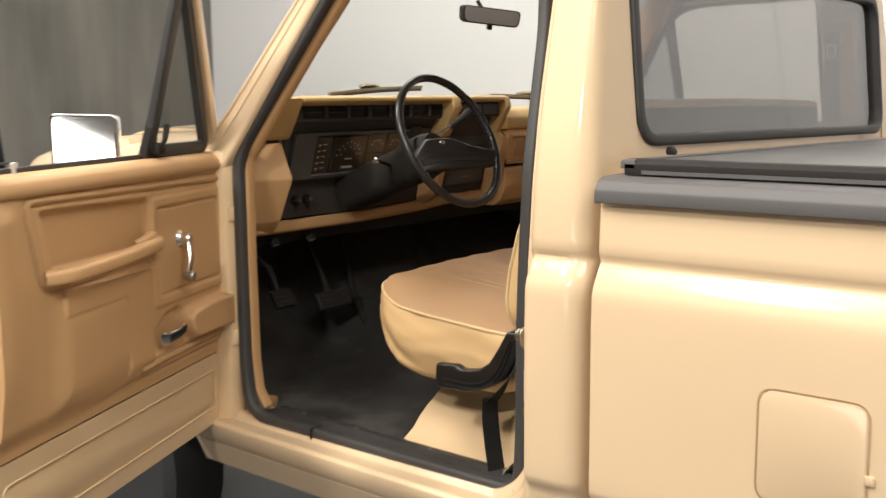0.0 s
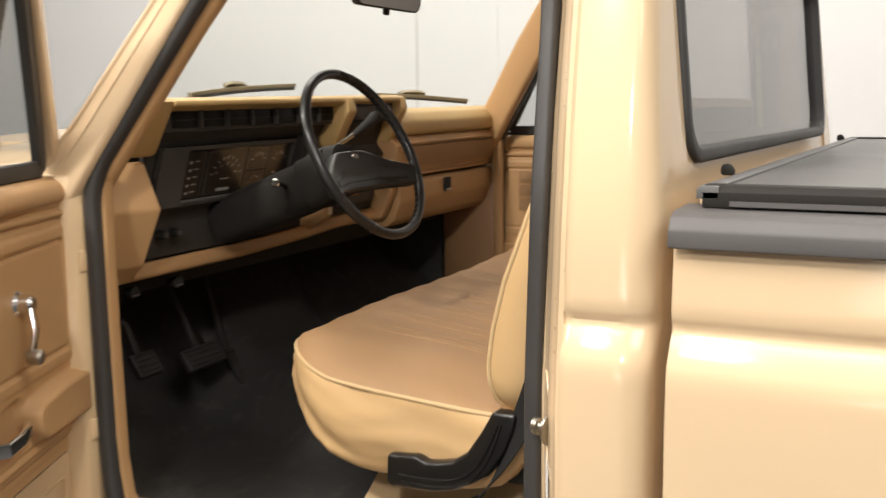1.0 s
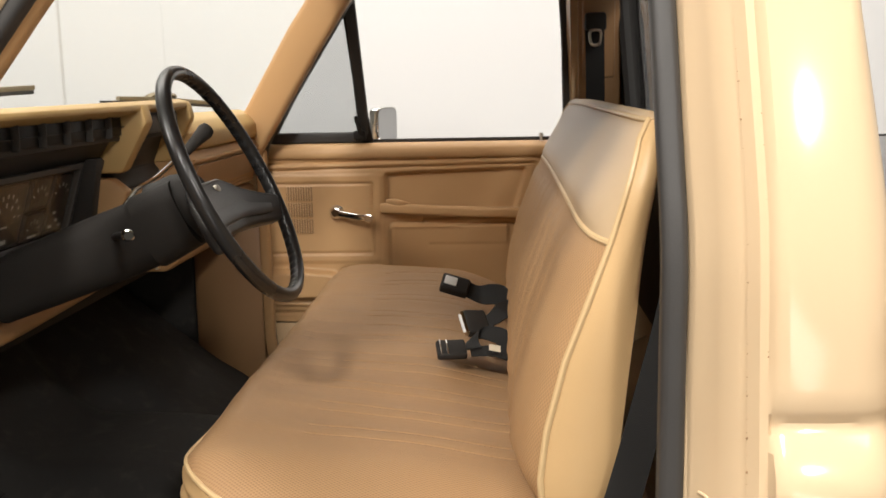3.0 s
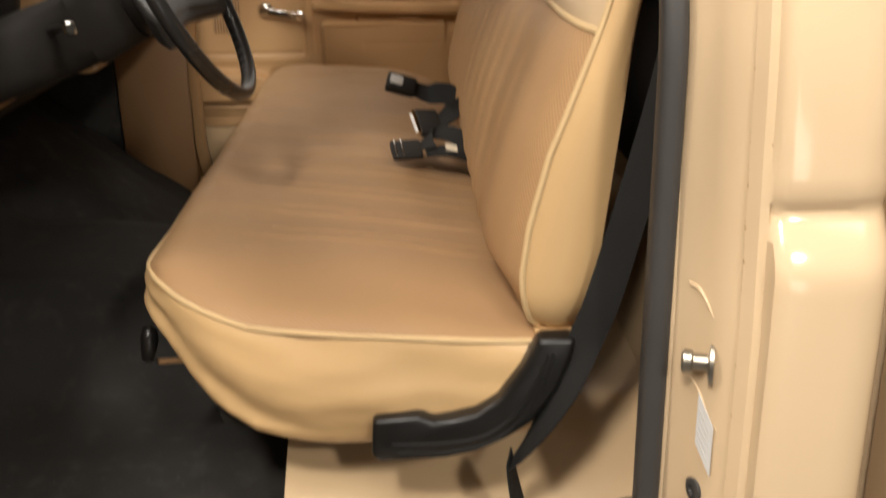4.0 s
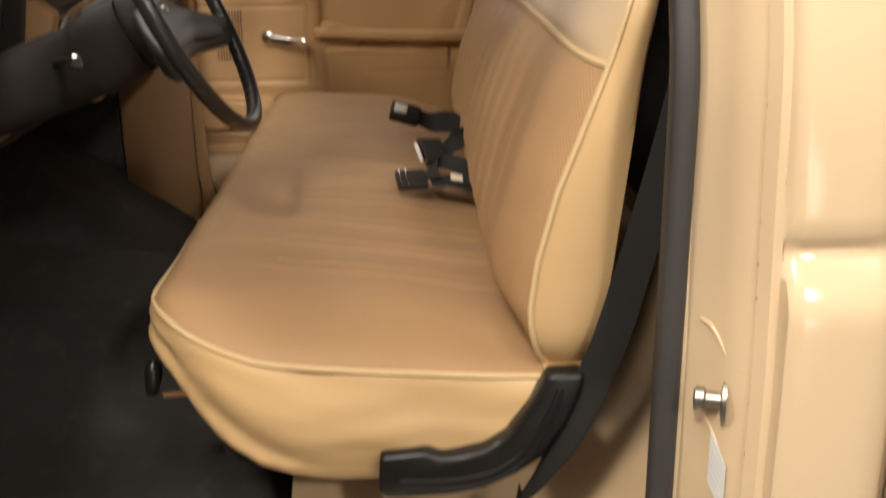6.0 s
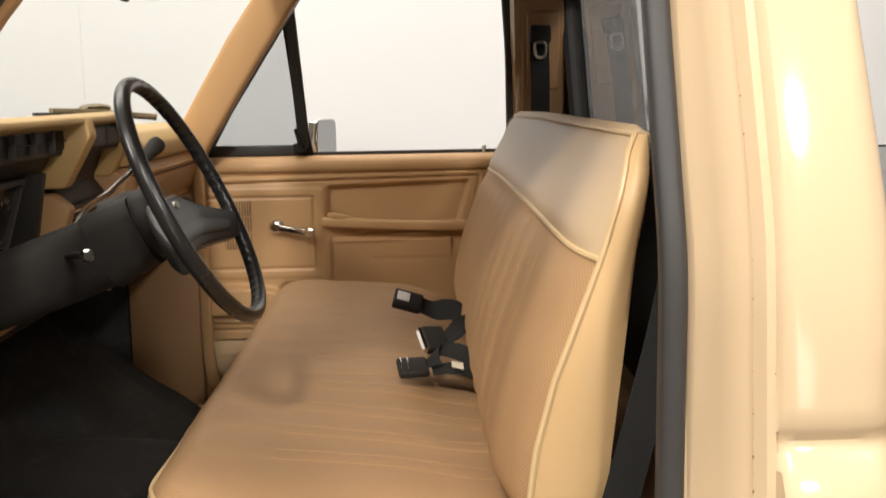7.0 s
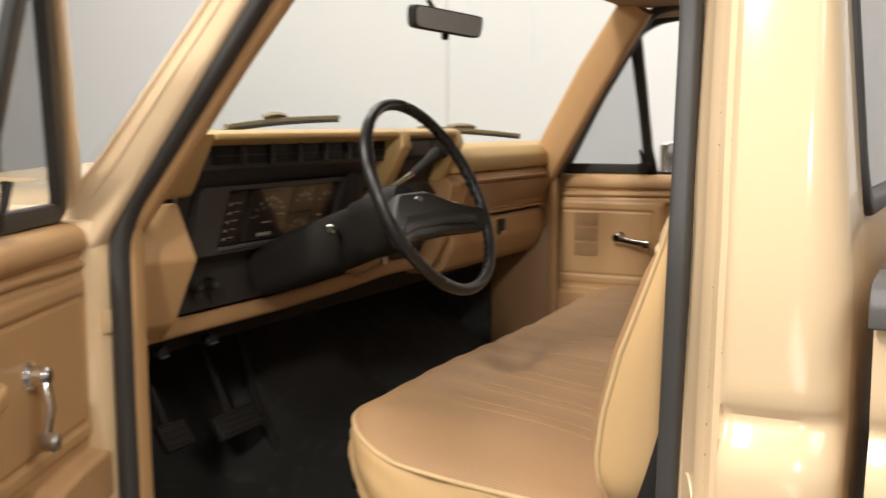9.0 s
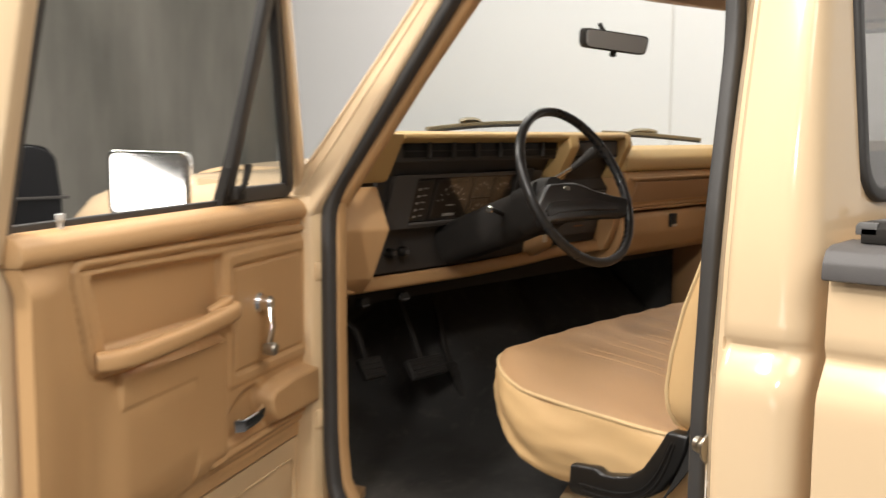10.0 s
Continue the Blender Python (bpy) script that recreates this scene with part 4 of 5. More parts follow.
    fs = [F(s, tilt(z) - 0.004, z) for s, z in ((0.256 + sv, 1.628), (0.278 + sv, 1.650), (0.320 + sv, 1.672), (0.385, 1.682), (0.827, 1.682), (0.849, 1.63), (0.854, 1.27))]
    fs = round_corners(fs, [0, 0.02, 0.03, 0.03, 0.07, 0.02, 0], 5)
    gus = [(0.225 + sv, 1.645), (0.254 + sv, 1.630), (0.278 + sv, 1.652), (0.320 + sv, 1.674), (0.385, 1.684), (0.385, 1.702), (0.262, 1.698)]
    part("frame_gusset", prism(gus, -0.002, 0.012, lambda a, b, w: F(a, tilt(b) + w, b), 0.002), PAINT if not right else TRIM, d)
    part("window_channel", sweep(nbm(), fs, rect(0.011, 0.011, 0.004), False, tuple(ax)), RUBBER, d, "black felt window channel")
    part("belt_strip", sweep(nbm(), [F(s, 0.040, 1.274) for s in (0.0, 0.4, 0.83)], rect(0.006, 0.007, 0.002)), RUBBER, d)
    part("vent_post", sweep(nbm(), [F(0.294 + sv, tilt(1.27), 1.270), F(0.280 + sv, tilt(1.36), 1.36), F(0.252 + sv, tilt(1.650), 1.650)], rect(0.012, 0.010, 0.003), False, tuple(ax)), BLACK, d)
    vp = [(0.026 + sv, 1.287), (0.284 + sv, 1.287), (0.262 + sv, 1.640), (0.248 + sv, 1.640)]
    vg = part("vent_window", prism(vp, 0.0, 0.004, lambda a, b, w: F(a, tilt(b) + w, b)), GLASS_T, d, "tinted quarter window")
    vg.visible_shadow = False
    vs = round_corners([F(a, tilt(b) - 0.002, b) for a, b in vp], [0.03, 0.03, 0.02, 0.004], 4, True)
    part("vent_seal", sweep(nbm(), vs, rect(0.0145, 0.009, 0.004), True, tuple(ax)), RUBBER, vg)
    vl = part("vent_latch", B(0.256 + sv, 0.288 + sv, 1.280, 1.306, 0.000, 0.030, 0.005), BLACK, vg, "black quarter window latch")
    part("latch_lever", sweep(nbm(), [F(0.276 + sv, 0.004, 1.294), F(0.274 + sv, -0.006, 1.312), F(0.264 + sv, -0.008, 1.345)], rect(0.007, 0.004, 0.002)), BLACK, vg)
    part("lock_knob", revolve([(0.001, 0.0), (0.0035, 0.0), (0.0035, 0.014), (0.006, 0.018), (0.006, 0.026), (0.001, 0.027)], F(0.752, 0.016, 1.266), (0, 0, 1), 12), SILVER, d)
    # outside mirror
    mc = F(0.330, 0.150, 1.314) if right else F(0.335, 0.145, 1.314)
    mw, md, mh_, tw = (0.078, 0.030, 0.052, 0.62) if right else (0.145, 0.030, 0.057, 0.26)
    tc = math.sqrt(1 - tw * tw)
    M = lambda a, b, w: mc + (F(-w * tc + a * tw, a * tc + w * tw, b) - F(0, 0, 0))
    slab = lambda k: [(q.x, q.y) for q in round_corners([(-mw / 2 * k, -mh_ * k, 0), (mw / 2 * k, -mh_ * k - 0.003, 0), (mw / 2 * k, mh_ * k, 0), (-mw / 2 * k, mh_ * k - 0.003, 0)], 0.015, 4, True)]
    m = part("door_mirror", prism(slab(1.0), 0.0, md, M, 0.008, 3), CHROME, d, "chrome door mirror")
    part("mirror_face", prism(slab(0.91), -0.0025, 0.001, M), MIRROR, m)
    part("mirror_arm", sweep(nbm(), [M(0.0, -0.03, 0.014), F(0.30, 0.10, 1.262), F(0.29, 0.07, 1.235)], circle(0.008, 10)), CHROME, m)
    if right:
        for r in range(3):
            z0 = 1.030 + r * 0.044
            part("vent_grille", B(0.072, 0.142, z0, z0 + 0.038, -0.0042, 0.001, 0.0005), HEADLINER, d)
            for k in range(10):
                part("slat", B(0.0735 + k * 0.0069, 0.0760 + k * 0.0069, z0, z0 + 0.038, -0.0075, -0.0035, 0.0004), TRIM, d)
    return d


door(door_left, "driver_door", "tan driver door standing open with tan moulded trim", False)
door(door_right, "passenger_door", "tan passenger door closed, with moulded trim and vent grille", True)
for z in (0.80, 1.10):
    part("door_hinge", box(-0.930, -0.905, 0.892, 0.925, z, z + 0.04, 0.006), PAINT_IN, truck, "tan painted door hinge")

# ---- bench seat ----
seat = thing("bench_seat", (XC, 0.4, 0.74), "tan and brown vinyl bench seat with piped edges", "bench seat", line=seat_fit)
SX0, SX1 = -0.775, 0.715


def rim_z(y):
    return -0.006 + table(y, [(0.15, 0.880), (0.26, 0.884), (0.42, 0.894), (0.53, 0.904), (0.59, 0.920), (0.63, 0.932), (0.67, 0.936)])


def bottom_z(y):
    return -0.010 + table(y, [(0.14, 0.835), (0.165, 0.800), (0.20, 0.770), (0.25, 0.757), (0.45, 0.760), (0.53, 0.778), (0.59, 0.812), (0.63, 0.845), (0.67, 0.86)])


YF = 0.660


SEAMS = []
for k in (-0.563, -0.527, -0.452, -0.418, -0.340, -0.305, -0.228, -0.192, -0.138):
    SEAMS += [k, 2 * XC - k]
SEAMS += [-0.050, -0.010]


def pleats(x):
    """Sewn channels: narrow grooves with soft rolls between them."""
    g = 0.0
    for k in SEAMS:
        g -= 0.0012 * math.exp(-((x - k) / 0.0035) ** 2)
    return g + 0.0012 * math.sin(x * 2 * math.pi / 0.112)


def cushion_grid(u, v):
    """Top of the cushion as one sheet, its corners rounded in plan."""
    y = lerp(0.14, YF, v)
    e = max(0.0, y - (YF - 0.18)) / 0.18
    ins = 0.18 * (1 - math.sqrt(max(0.0, 1 - e * e)))
    e2 = max(0.0, y - (YF - 0.20)) / 0.20
    ins2 = 0.20 * (1 - math.sqrt(max(0.0, 1 - e2 * e2)))
    x = lerp(SX0 + ins, SX1 - ins2, u)
    d = max(0.0, min((x - SX0 - ins), (SX1 - ins2 - x), (YF - y)))
    z = rim_z(y) + 0.040 * (1 - math.exp(-d / 0.05)) + 0.010 * math.sin(math.pi * min(1, d / 0.5))
    z += -0.014 * math.exp(-((x + 0.42) / 0.22) ** 2 - ((y - 0.38) / 0.15) ** 2)
    z += 0.036 * smoothstep(0.05, 0.50, x) * (1 - math.exp(-d / 0.07)) * smoothstep(0.16, 0.36, y)
    z -= 0.022 * smoothstep(0.40, 0.20, y) * min(1, d / 0.05)
    z += 0.0025 * noise.noise((x * 6, y * 9, 1.7)) * min(1, d / 0.06)
    f = smoothstep(SX0 + 0.06, SX0 + 0.42, x) * smoothstep(SX1 - 0.04, SX1 - 0.2, x)
    k = max(0.0, (y - (YF - 0.06)) / 0.06)
    z += pleats(x) * min(1, d / 0.03) + f * (0.010 * math.sin(math.pi * k) - 0.024 * k ** 3)
    return (x, y + 0.014 * f * math.sin(k * math.pi / 2) + 0.003 * f * noise.noise((x * 7, 0.2, 4.0)), z)


us = [0, 0.004, 0.010, 0.018, 0.03, 0.045, 0.065, 0.09] + [0.12 + 0.76 * k / 260 for k in range(261)] + [0.91, 0.935, 0.955, 0.97, 0.982, 0.990, 0.996, 1]
vs_ = [k / 14 * 0.80 for k in range(14)] + [0.80, 0.84, 0.88, 0.91, 0.94, 0.96, 0.975, 0.988, 0.996, 1.0]


def pick(lst, t):
    k = t * (len(lst) - 1)
    i = min(int(k + 1e-9), len(lst) - 2)
    return lerp(lst[i], lst[i + 1], k - i)


cush = part("cushion_top", sheet(lambda u, v: cushion_grid(pick(us, u), pick(vs_, v)), len(us) - 1, len(vs_) - 1, 0.02), INSERT, seat, "brown woven vinyl cushion top", 60)
edge = [cushion_grid(0, v) for v in vs_] + [cushion_grid(u, 1) for u in us[1:-1] if u < 0.12 or u > 0.88 or round(u * 1000) % 4 == 0] + [cushion_grid(1, v) for v in reversed(vs_)]
part("piping", sweep(nbm(), [Vector(p) + Vector((0, 0, 0.001)) for p in edge], circle(0.0036, 8)), PIPING, seat, "tan welted piping")
for k in SEAMS:
    if -0.58 < k < 0.5:
        row = [cushion_grid((k - SX0) / (SX1 - SX0), v / 20 * 0.74) for v in range(21)]
        part("stitching", sweep(nbm(), [Vector(p) + Vector((0.0026, 0, 0.0008)) for p in row], circle(0.00045, 5)), STITCH, cush)


def boxing():
    rings = []
    cx = XC
    for k in range(29):
        t = k / 28
        bulge = table(t, [(0, 0), (0.06, 0.004), (0.14, 0.007), (0.25, 0.010), (0.37, 0.012), (0.49, 0.012), (0.60, 0.010), (0.72, 0.006), (0.84, 0.001), (0.95, -0.010), (1.0, -0.030)])
        inn = table(t, [(0, 0), (0.6, 0), (0.72, 0.002), (0.84, 0.006), (0.95, 0.02), (1.0, 0.04)])
        ring = []
        for x, y, z in edge:
            zb = bottom_z(y)
            wr = (0.010 * noise.noise((x * 5, y * 9, t * 2.2 + y * 6)) + 0.004 * noise.noise((x * 16, y * 22, t * 6))) * math.sin(math.pi * min(1, t + 0.12))
            # one long soft fold round the front corner
            tc_ = table(y, [(0.40, 0.95), (0.50, 0.78), (0.58, 0.60), (0.63, 0.42), (0.648, 0.36)])
            wr += (-0.007 * math.exp(-((t - tc_) / 0.08) ** 2) + 0.005 * math.exp(-((t - tc_ - 0.17) / 0.10) ** 2)) * smoothstep(0.40, 0.54, y)
            sx = 1 if x > cx else -1
            fx = smoothstep(0.10, 0.0, min(x - SX0, SX1 - x))
            fy = smoothstep(0.10, 0.0, YF - y)
            ring.append((x + sx * fx * (bulge + wr), y + fy * (bulge + wr - 0.6 * inn - 0.014 * t * t), lerp(z, zb, t) + 0.004 * noise.noise((x * 6, y * 8, 3))))
        rings.append(ring)
    bm = nbm()
    loft(bm, rings, False, False)
    return bm


part("cushion_side", boxing(), VINYL, seat, "smooth tan vinyl cushion side", 60)
part("seat_pan", box(SX0 + 0.06, SX1 - 0.06, 0.16, 0.58, 0.748, 0.80, 0.02), BLACK, seat)
part("seat_track", box(-0.60, -0.55, 0.16, 0.52, 0.735, 0.752, 0.004), STEEL, seat)
part("seat_track", box(0.49, 0.54, 0.16, 0.52, 0.735, 0.752, 0.004), STEEL, seat)
knob = part("seat_adjuster", sweep(nbm(), [(-0.54, 0.590, 0.785), (-0.585, 0.645, 0.788), (-0.603, 0.668, 0.796)], rect(0.006, 0.003, 0.002)), BROWN, seat, "rusty seat adjuster lever with a black knob")
part("knob", revolve([(0.002, -0.022), (0.008, -0.019), (0.0105, -0.004), (0.0120, 0.008), (0.009, 0.018), (0.001, 0.022)], (-0.610, 0.676, 0.822), (0.25, -0.15, 1), 24), SATIN, knob, "", 70)

# backrest
front_y = [(0.875, 0.172), (0.888, 0.190), (0.905, 0.200), (0.95, 0.208), (1.014, 0.200), (1.099, 0.178), (1.23, 0.126), (1.30, 0.104), (1.340, 0.092), (1.356, 0.080)]
rear_y = [(0.875, 0.146), (0.98, 0.118), (1.088, 0.106), (1.227, 0.090), (1.36, 0.064)]
ZB, ZS, ZT = 0.879, 1.226, 1.357


def back_front(x, z):
    d = max(0.0, min(x - SX0, SX1 - x))
    m = (1 - math.exp(-d / 0.05))
    prof = 0.030 * smoothstep(0.90, 0.96, z) * smoothstep(1.36, 1.22, z) + 0.006
    soft = -0.008 * math.exp(-((z - ZS) / 0.015) ** 2) * m
    return table(z, front_y) + prof * m + soft + pleats(x) * min(1, d / 0.03) * smoothstep(ZS + 0.01, ZS - 0.03, z)


def corner(z):
    """How far the ends draw in towards the top and the bottom."""
    return 0.055 * max(0, (z - 1.27) / 0.087) ** 2.2 + 0.03 * max(0, (0.93 - z) / 0.052) ** 2


def back_pt(u, z):
    c = corner(z)
    x = lerp(SX0 + c, SX1 - c, u)
    return (x, back_front(x - c if u < 0.5 else x + c, z), z)


def arc_seam(u):
    """The seam between woven insert and head roll; it dips towards the ends."""
    d = min(u, 1 - u) * 1.49
    return ZS - 0.0 + 0.012 * (1 - math.exp(-d / 0.2))


part("back_insert", sheet(lambda u, v: back_pt(pick(us, u), lerp(ZB, arc_seam(pick(us, u)), v)), len(us) - 1, 22, 0.015, (0, -1, 0)), INSERT_BACK, seat, "brown woven vinyl backrest insert", 60)
part("head_roll", sheet(lambda u, v: back_pt(pick(us, u), lerp(arc_seam(pick(us, u)), ZT, v)), len(us) - 1, 12, 0.015, (0, -1, 0)), ROLL, seat, "smooth brown vinyl head roll", 60)
part("back_top", sheet(lambda u, v: (lerp(SX0 + corner(ZT), SX1 - corner(ZT), u), lerp(back_pt(u, ZT)[1], 0.062, v), ZT + 0.010 * math.sin(math.pi * v) * (1 if 0 < u < 1 else 0.4)), 40, 6, 0.01), ROLL, seat, "", 60)
zz = [ZB + (ZT - ZB) * k / 24 for k in range(25)]
for u, sgn in ((0, -1), (1, 1)):
    part("back_side", sheet(lambda a, b, u=u, sgn=sgn: (back_pt(u, lerp(ZB, ZT, a))[0] + sgn * 0.010 * math.sin(math.pi * b), lerp(back_pt(u, lerp(ZB, ZT, a))[1], table(lerp(ZB, ZT, a), rear_y), b), lerp(ZB, ZT, a)), 24, 8, 0.004, (-sgn, 0, 0)), VINYL, seat, "smooth tan vinyl backrest side", 60)
    part("piping", sweep(nbm(), [back_pt(u, z) for z in zz], circle(0.0042, 8), False, (1, 0, 0)), PIPING, seat)
part("piping", sweep(nbm(), [back_pt(u / 60, arc_seam(u / 60)) for u in range(61)], circle(0.0040, 8)), PIPING, seat)
part("piping", sweep(nbm(), [back_pt(u / 60, ZT) for u in range(61)], circle(0.0040, 8)), PIPING, seat)
part("piping", sweep(nbm(), [back_pt(0, ZB), (SX0, 0.172, ZB - 0.001), (SX0, 0.146, ZB)], circle(0.0042, 8), False, (1, 0, 0)), PIPING, seat)
part("back_rear", sheet(lambda u, v: (lerp(SX0 + corner(lerp(ZB, ZT, v)), SX1 - corner(lerp(ZB, ZT, v)), u), table(lerp(ZB, ZT, v), rear_y), lerp(ZB, ZT, v)), 20, 16, 0.006, (0, 1, 0)), BLACK, seat)
part("back_under", sheet(lambda u, v: (lerp(SX0, SX1, u), lerp(0.146, 0.19, v), ZB), 20, 2, 0.006, (0, 0, 1)), VINYL, seat)

# hinge covers
hc = [(0.384, 0.808), (0.387, 0.760), (0.377, 0.752), (0.300, 0.755), (0.262, 0.762), (0.225, 0.780), (0.196, 0.800), (0.168, 0.835), (0.152, 0.865), (0.146, 0.890), (0.188, 0.890), (0.208, 0.860), (0.235, 0.828), (0.262, 0.812), (0.290, 0.806), (0.312, 0.804), (0.328, 0.812)]
for x0, x1 in ((-0.806, -0.772), (0.712, 0.746)):
    c = part("hinge_cover", prism(hc, x0, x1, lambda a, b, d: (d, a, b), 0.007, 3), SATIN, seat, "black plastic seat hinge cover")
    xo = x0 if x0 < 0 else x1
    for k in (0.0, 1.0):
        rib = [(0.362, 0.776 - 0.012 * k), (0.30, 0.776 - 0.012 * k), (0.255, 0.784 - 0.010 * k), (0.222, 0.806 - 0.008 * k), (0.196, 0.840 - 0.006 * k), (0.178, 0.874)]
        part("cover_rib", sweep(nbm(), smooth_path([(xo, a - 0.002 * k * 3, b) for a, b in rib], 4), circle(0.0022, 6), False, (1, 0, 0)), SATIN, c)


# ---- seat belts ----
def strap(pts, width, across, name, parent, n=6, label=""):
    """Webbing ribbon along points, with its width along the given vectors."""
    P = smooth_path(pts, n)
    A = smooth_path(across, n)
    rings = []
    for i, (p, a) in enumerate(zip(P, A)):
        t = (P[min(i + 1, len(P) - 1)] - P[max(i - 1, 0)]).normalized()
        a = a.normalized()
        nn = t.cross(a).normalized()
        rings.append([p + a * width / 2 + nn * 0.0009, p - a * width / 2 + nn * 0.0009, p - a * width / 2 - nn * 0.0009, p + a * width / 2 - nn * 0.0009])
    return part(name, loft(nbm(), rings), WEB, parent, label)


def buckle(pos, ahead, flat, size, parent, chrome):
    """Buckle body at pos that points along ahead; flat: its upper normal."""
    a = Vector(ahead).normalized()
    nrm = Vector(flat).normalized()
    nrm = (nrm - a * nrm.dot(a)).normalized()
    sdir = a.cross(nrm)
    o = Vector(pos)
    f = lambda x, y, z: o + a * x + sdir * y + nrm * z
    l, w, h = size
    b = part("buckle", box(-l / 2, l / 2, -w / 2, w / 2, -h / 2, h / 2, 0.005, 3, f), BLACK, parent, "black plastic buckle")
    if chrome == "button":
        part("button", box(-0.002, 0.024, -w * 0.27, w * 0.27, h / 2 - 0.001, h / 2 + 0.0020, 0.001, 2, f), SILVER, b, "pale square release button")
    else:
        if chrome == "edge":
            # Pale diffuse plate: the metal's reflection of the lamps is painted in.
            part("tongue", box(l / 2 - 0.004, l / 2 + 0.009, -w * 0.38, w * 0.38, -0.0012, 0.0012, 0.0008, 2, f), SILVER, b, "pale belt tongue with its bright reflection in the colour")
        for x0, x1 in (((l / 2 - 0.006, l / 2 + 0.005),) if chrome == "edge" else ((l * 0.12, l * 0.17), (l * 0.34, l * 0.39))):
            part("tongue_plate", box(x0, x1, -w * 0.46, w * 0.46, -h * 0.3 if chrome == "edge" else h / 2 - 0.001, h / 2 - 0.003 if chrome == "edge" else h / 2 + 0.001, 0.001, 2, f), CHROME, b, "chrome edge plate")
    return b


b1 = thing("seat_belt", (0.2, 0.26, 0.96), "black lap belt buckle with a white button lying on the seat", "seat belt", "centre lap belts", line=belt_fit)
strap([(0.13, 0.215, 0.940), (0.15, 0.245, 0.985), (0.175, 0.275, 0.990), (0.19, 0.305, 0.986), (0.20, 0.335, 0.998)], 0.050, [(0.5, 0.1, 1), (0.6, 0.2, 0.9), (0.7, 0.2, 0.8), (0.8, 0.1, 0.6), (0.9, 0.0, 0.5)], "webbing", b1)
buckle((0.20, 0.358, 1.004), (0.0, 0.93, 0.28), (-0.55, -0.25, 0.9), (0.060, 0.046, 0.020), b1, "button")
b2 = thing("seat_belt", (-0.05, 0.26, 0.95), "black lap belt with a chrome edged buckle", "seat belt", "centre lap belts", line=belt_fit)
strap([(0.075, 0.205, 0.945), (0.055, 0.228, 0.985), (0.020, 0.255, 0.992), (-0.010, 0.275, 0.982), (-0.028, 0.292, 0.977)], 0.046, [(0.5, -0.2, 0.9), (0.7, 0.3, 0.6), (0.8, 0.5, 0.4), (0.9, 0.45, 0.2), (1, 0.4, 0.2)], "webbing", b2)
buckle((-0.035, 0.308, 0.978), (-0.35, 0.85, 0.1), (-0.6, 0.0, 0.8), (0.044, 0.058, 0.018), b2, "edge")
b3 = thing("seat_belt", (-0.2, 0.26, 0.95), "black lap belt tongue lying flat on the seat", "seat belt", "centre lap belts", line=belt_fit)
strap([(-0.16, 0.210, 0.925), (-0.15, 0.228, 0.958), (-0.125, 0.255, 0.972), (-0.095, 0.285, 0.975), (-0.09, 0.312, 0.966), (-0.13, 0.322, 0.960), (-0.165, 0.318, 0.962)], 0.046, [(0.8, 0.3, 0.6), (0.9, -0.2, 0.5), (0.9, -0.5, 0.3), (0.6, -0.7, 0.3), (0.3, -0.6, 0.6), (0.1, -0.8, 0.4), (0.2, -0.9, 0.1)], "webbing", b3)
strap([(-0.205, 0.213, 0.925), (-0.190, 0.232, 0.950), (-0.168, 0.268, 0.960), (-0.165, 0.315, 0.958)], 0.044, [(1, 0.2, 0.4), (1, 0.0, 0.3), (1, -0.2, 0.2), (1, 0.1, 0.1)], "webbing", b3)
buckle((-0.172, 0.348, 0.964), (-0.15, 0.97, 0.0), (-0.3, 0.0, 0.95), (0.052, 0.050, 0.014), b3, "lines")
part("tag", sheet(lambda u, v: (lerp(-0.195, -0.178, u), lerp(0.262, 0.282, v), 0.9650 + 0.004 * v + 0.006 * u), 2, 2, 0.001, (0, 0, 1)), PAPER, b3, "frayed pale belt label")

db = thing("seat_belt", (-0.79, 0.15, 0.60), "black driver seat belt hanging to a floor retractor", "seat belt", line=body_fit)
strap([(-0.79, 0.035, 1.30), (-0.792, 0.065, 1.15), (-0.800, 0.098, 1.03), (-0.803, 0.122, 0.95), (-0.802, 0.142, 0.90), (-0.806, 0.170, 0.84), (-0.810, 0.202, 0.79), (-0.813, 0.226, 0.762)], 0.040, [(0.25, 1, 0)] * 3 + [(0.3, 1, 0.2)] * 2 + [(0.75, 0.5, 0.2), (0.95, 0.0, 0.1), (0.95, -0.30, 0.0)], "webbing", db)
strap([(-0.814, 0.228, 0.772), (-0.822, 0.222, 0.735), (-0.832, 0.208, 0.68), (-0.842, 0.190, 0.624)], 0.042, [(0.95, -0.20, 0.0), (0.95, -0.30, 0.05), (0.95, -0.32, 0.05), (0.95, -0.30, 0.05)], "webbing", db)
rt = part("retractor", prism([(0.175, 0.600), (0.160, 0.628), (0.140, 0.652), (0.118, 0.650), (0.090, 0.630), (0.088, 0.604)], -0.850, -0.785, lambda a, b, d: (d, 0.155 + (a - 0.155) * 0.85 - 0.022, b + 0.006 - 0.014 * (b > 0.64)), 0.007, 3), BLACK, db, "black belt retractor")
part("tag", sheet(lambda u, v: (lerp(-0.855, -0.815, u), lerp(0.159, 0.132, v) + 0.011, lerp(0.612, 0.644, v) + 0.006 + 0.002 * math.sin(u * 5)), 3, 3, 0.001, (0, 0.5, 0.8)), PAPER, rt, "faded cloth tag")
part("buzzer_wire", tube(smooth_path([(-0.80, 0.105, 0.630), (-0.80, 0.112, 0.670), (-0.80, 0.105, 0.690), (-0.80, 0.085, 0.697), (-0.80, 0.06, 0.700)], 5), 0.0035, 8), BLACK, db)

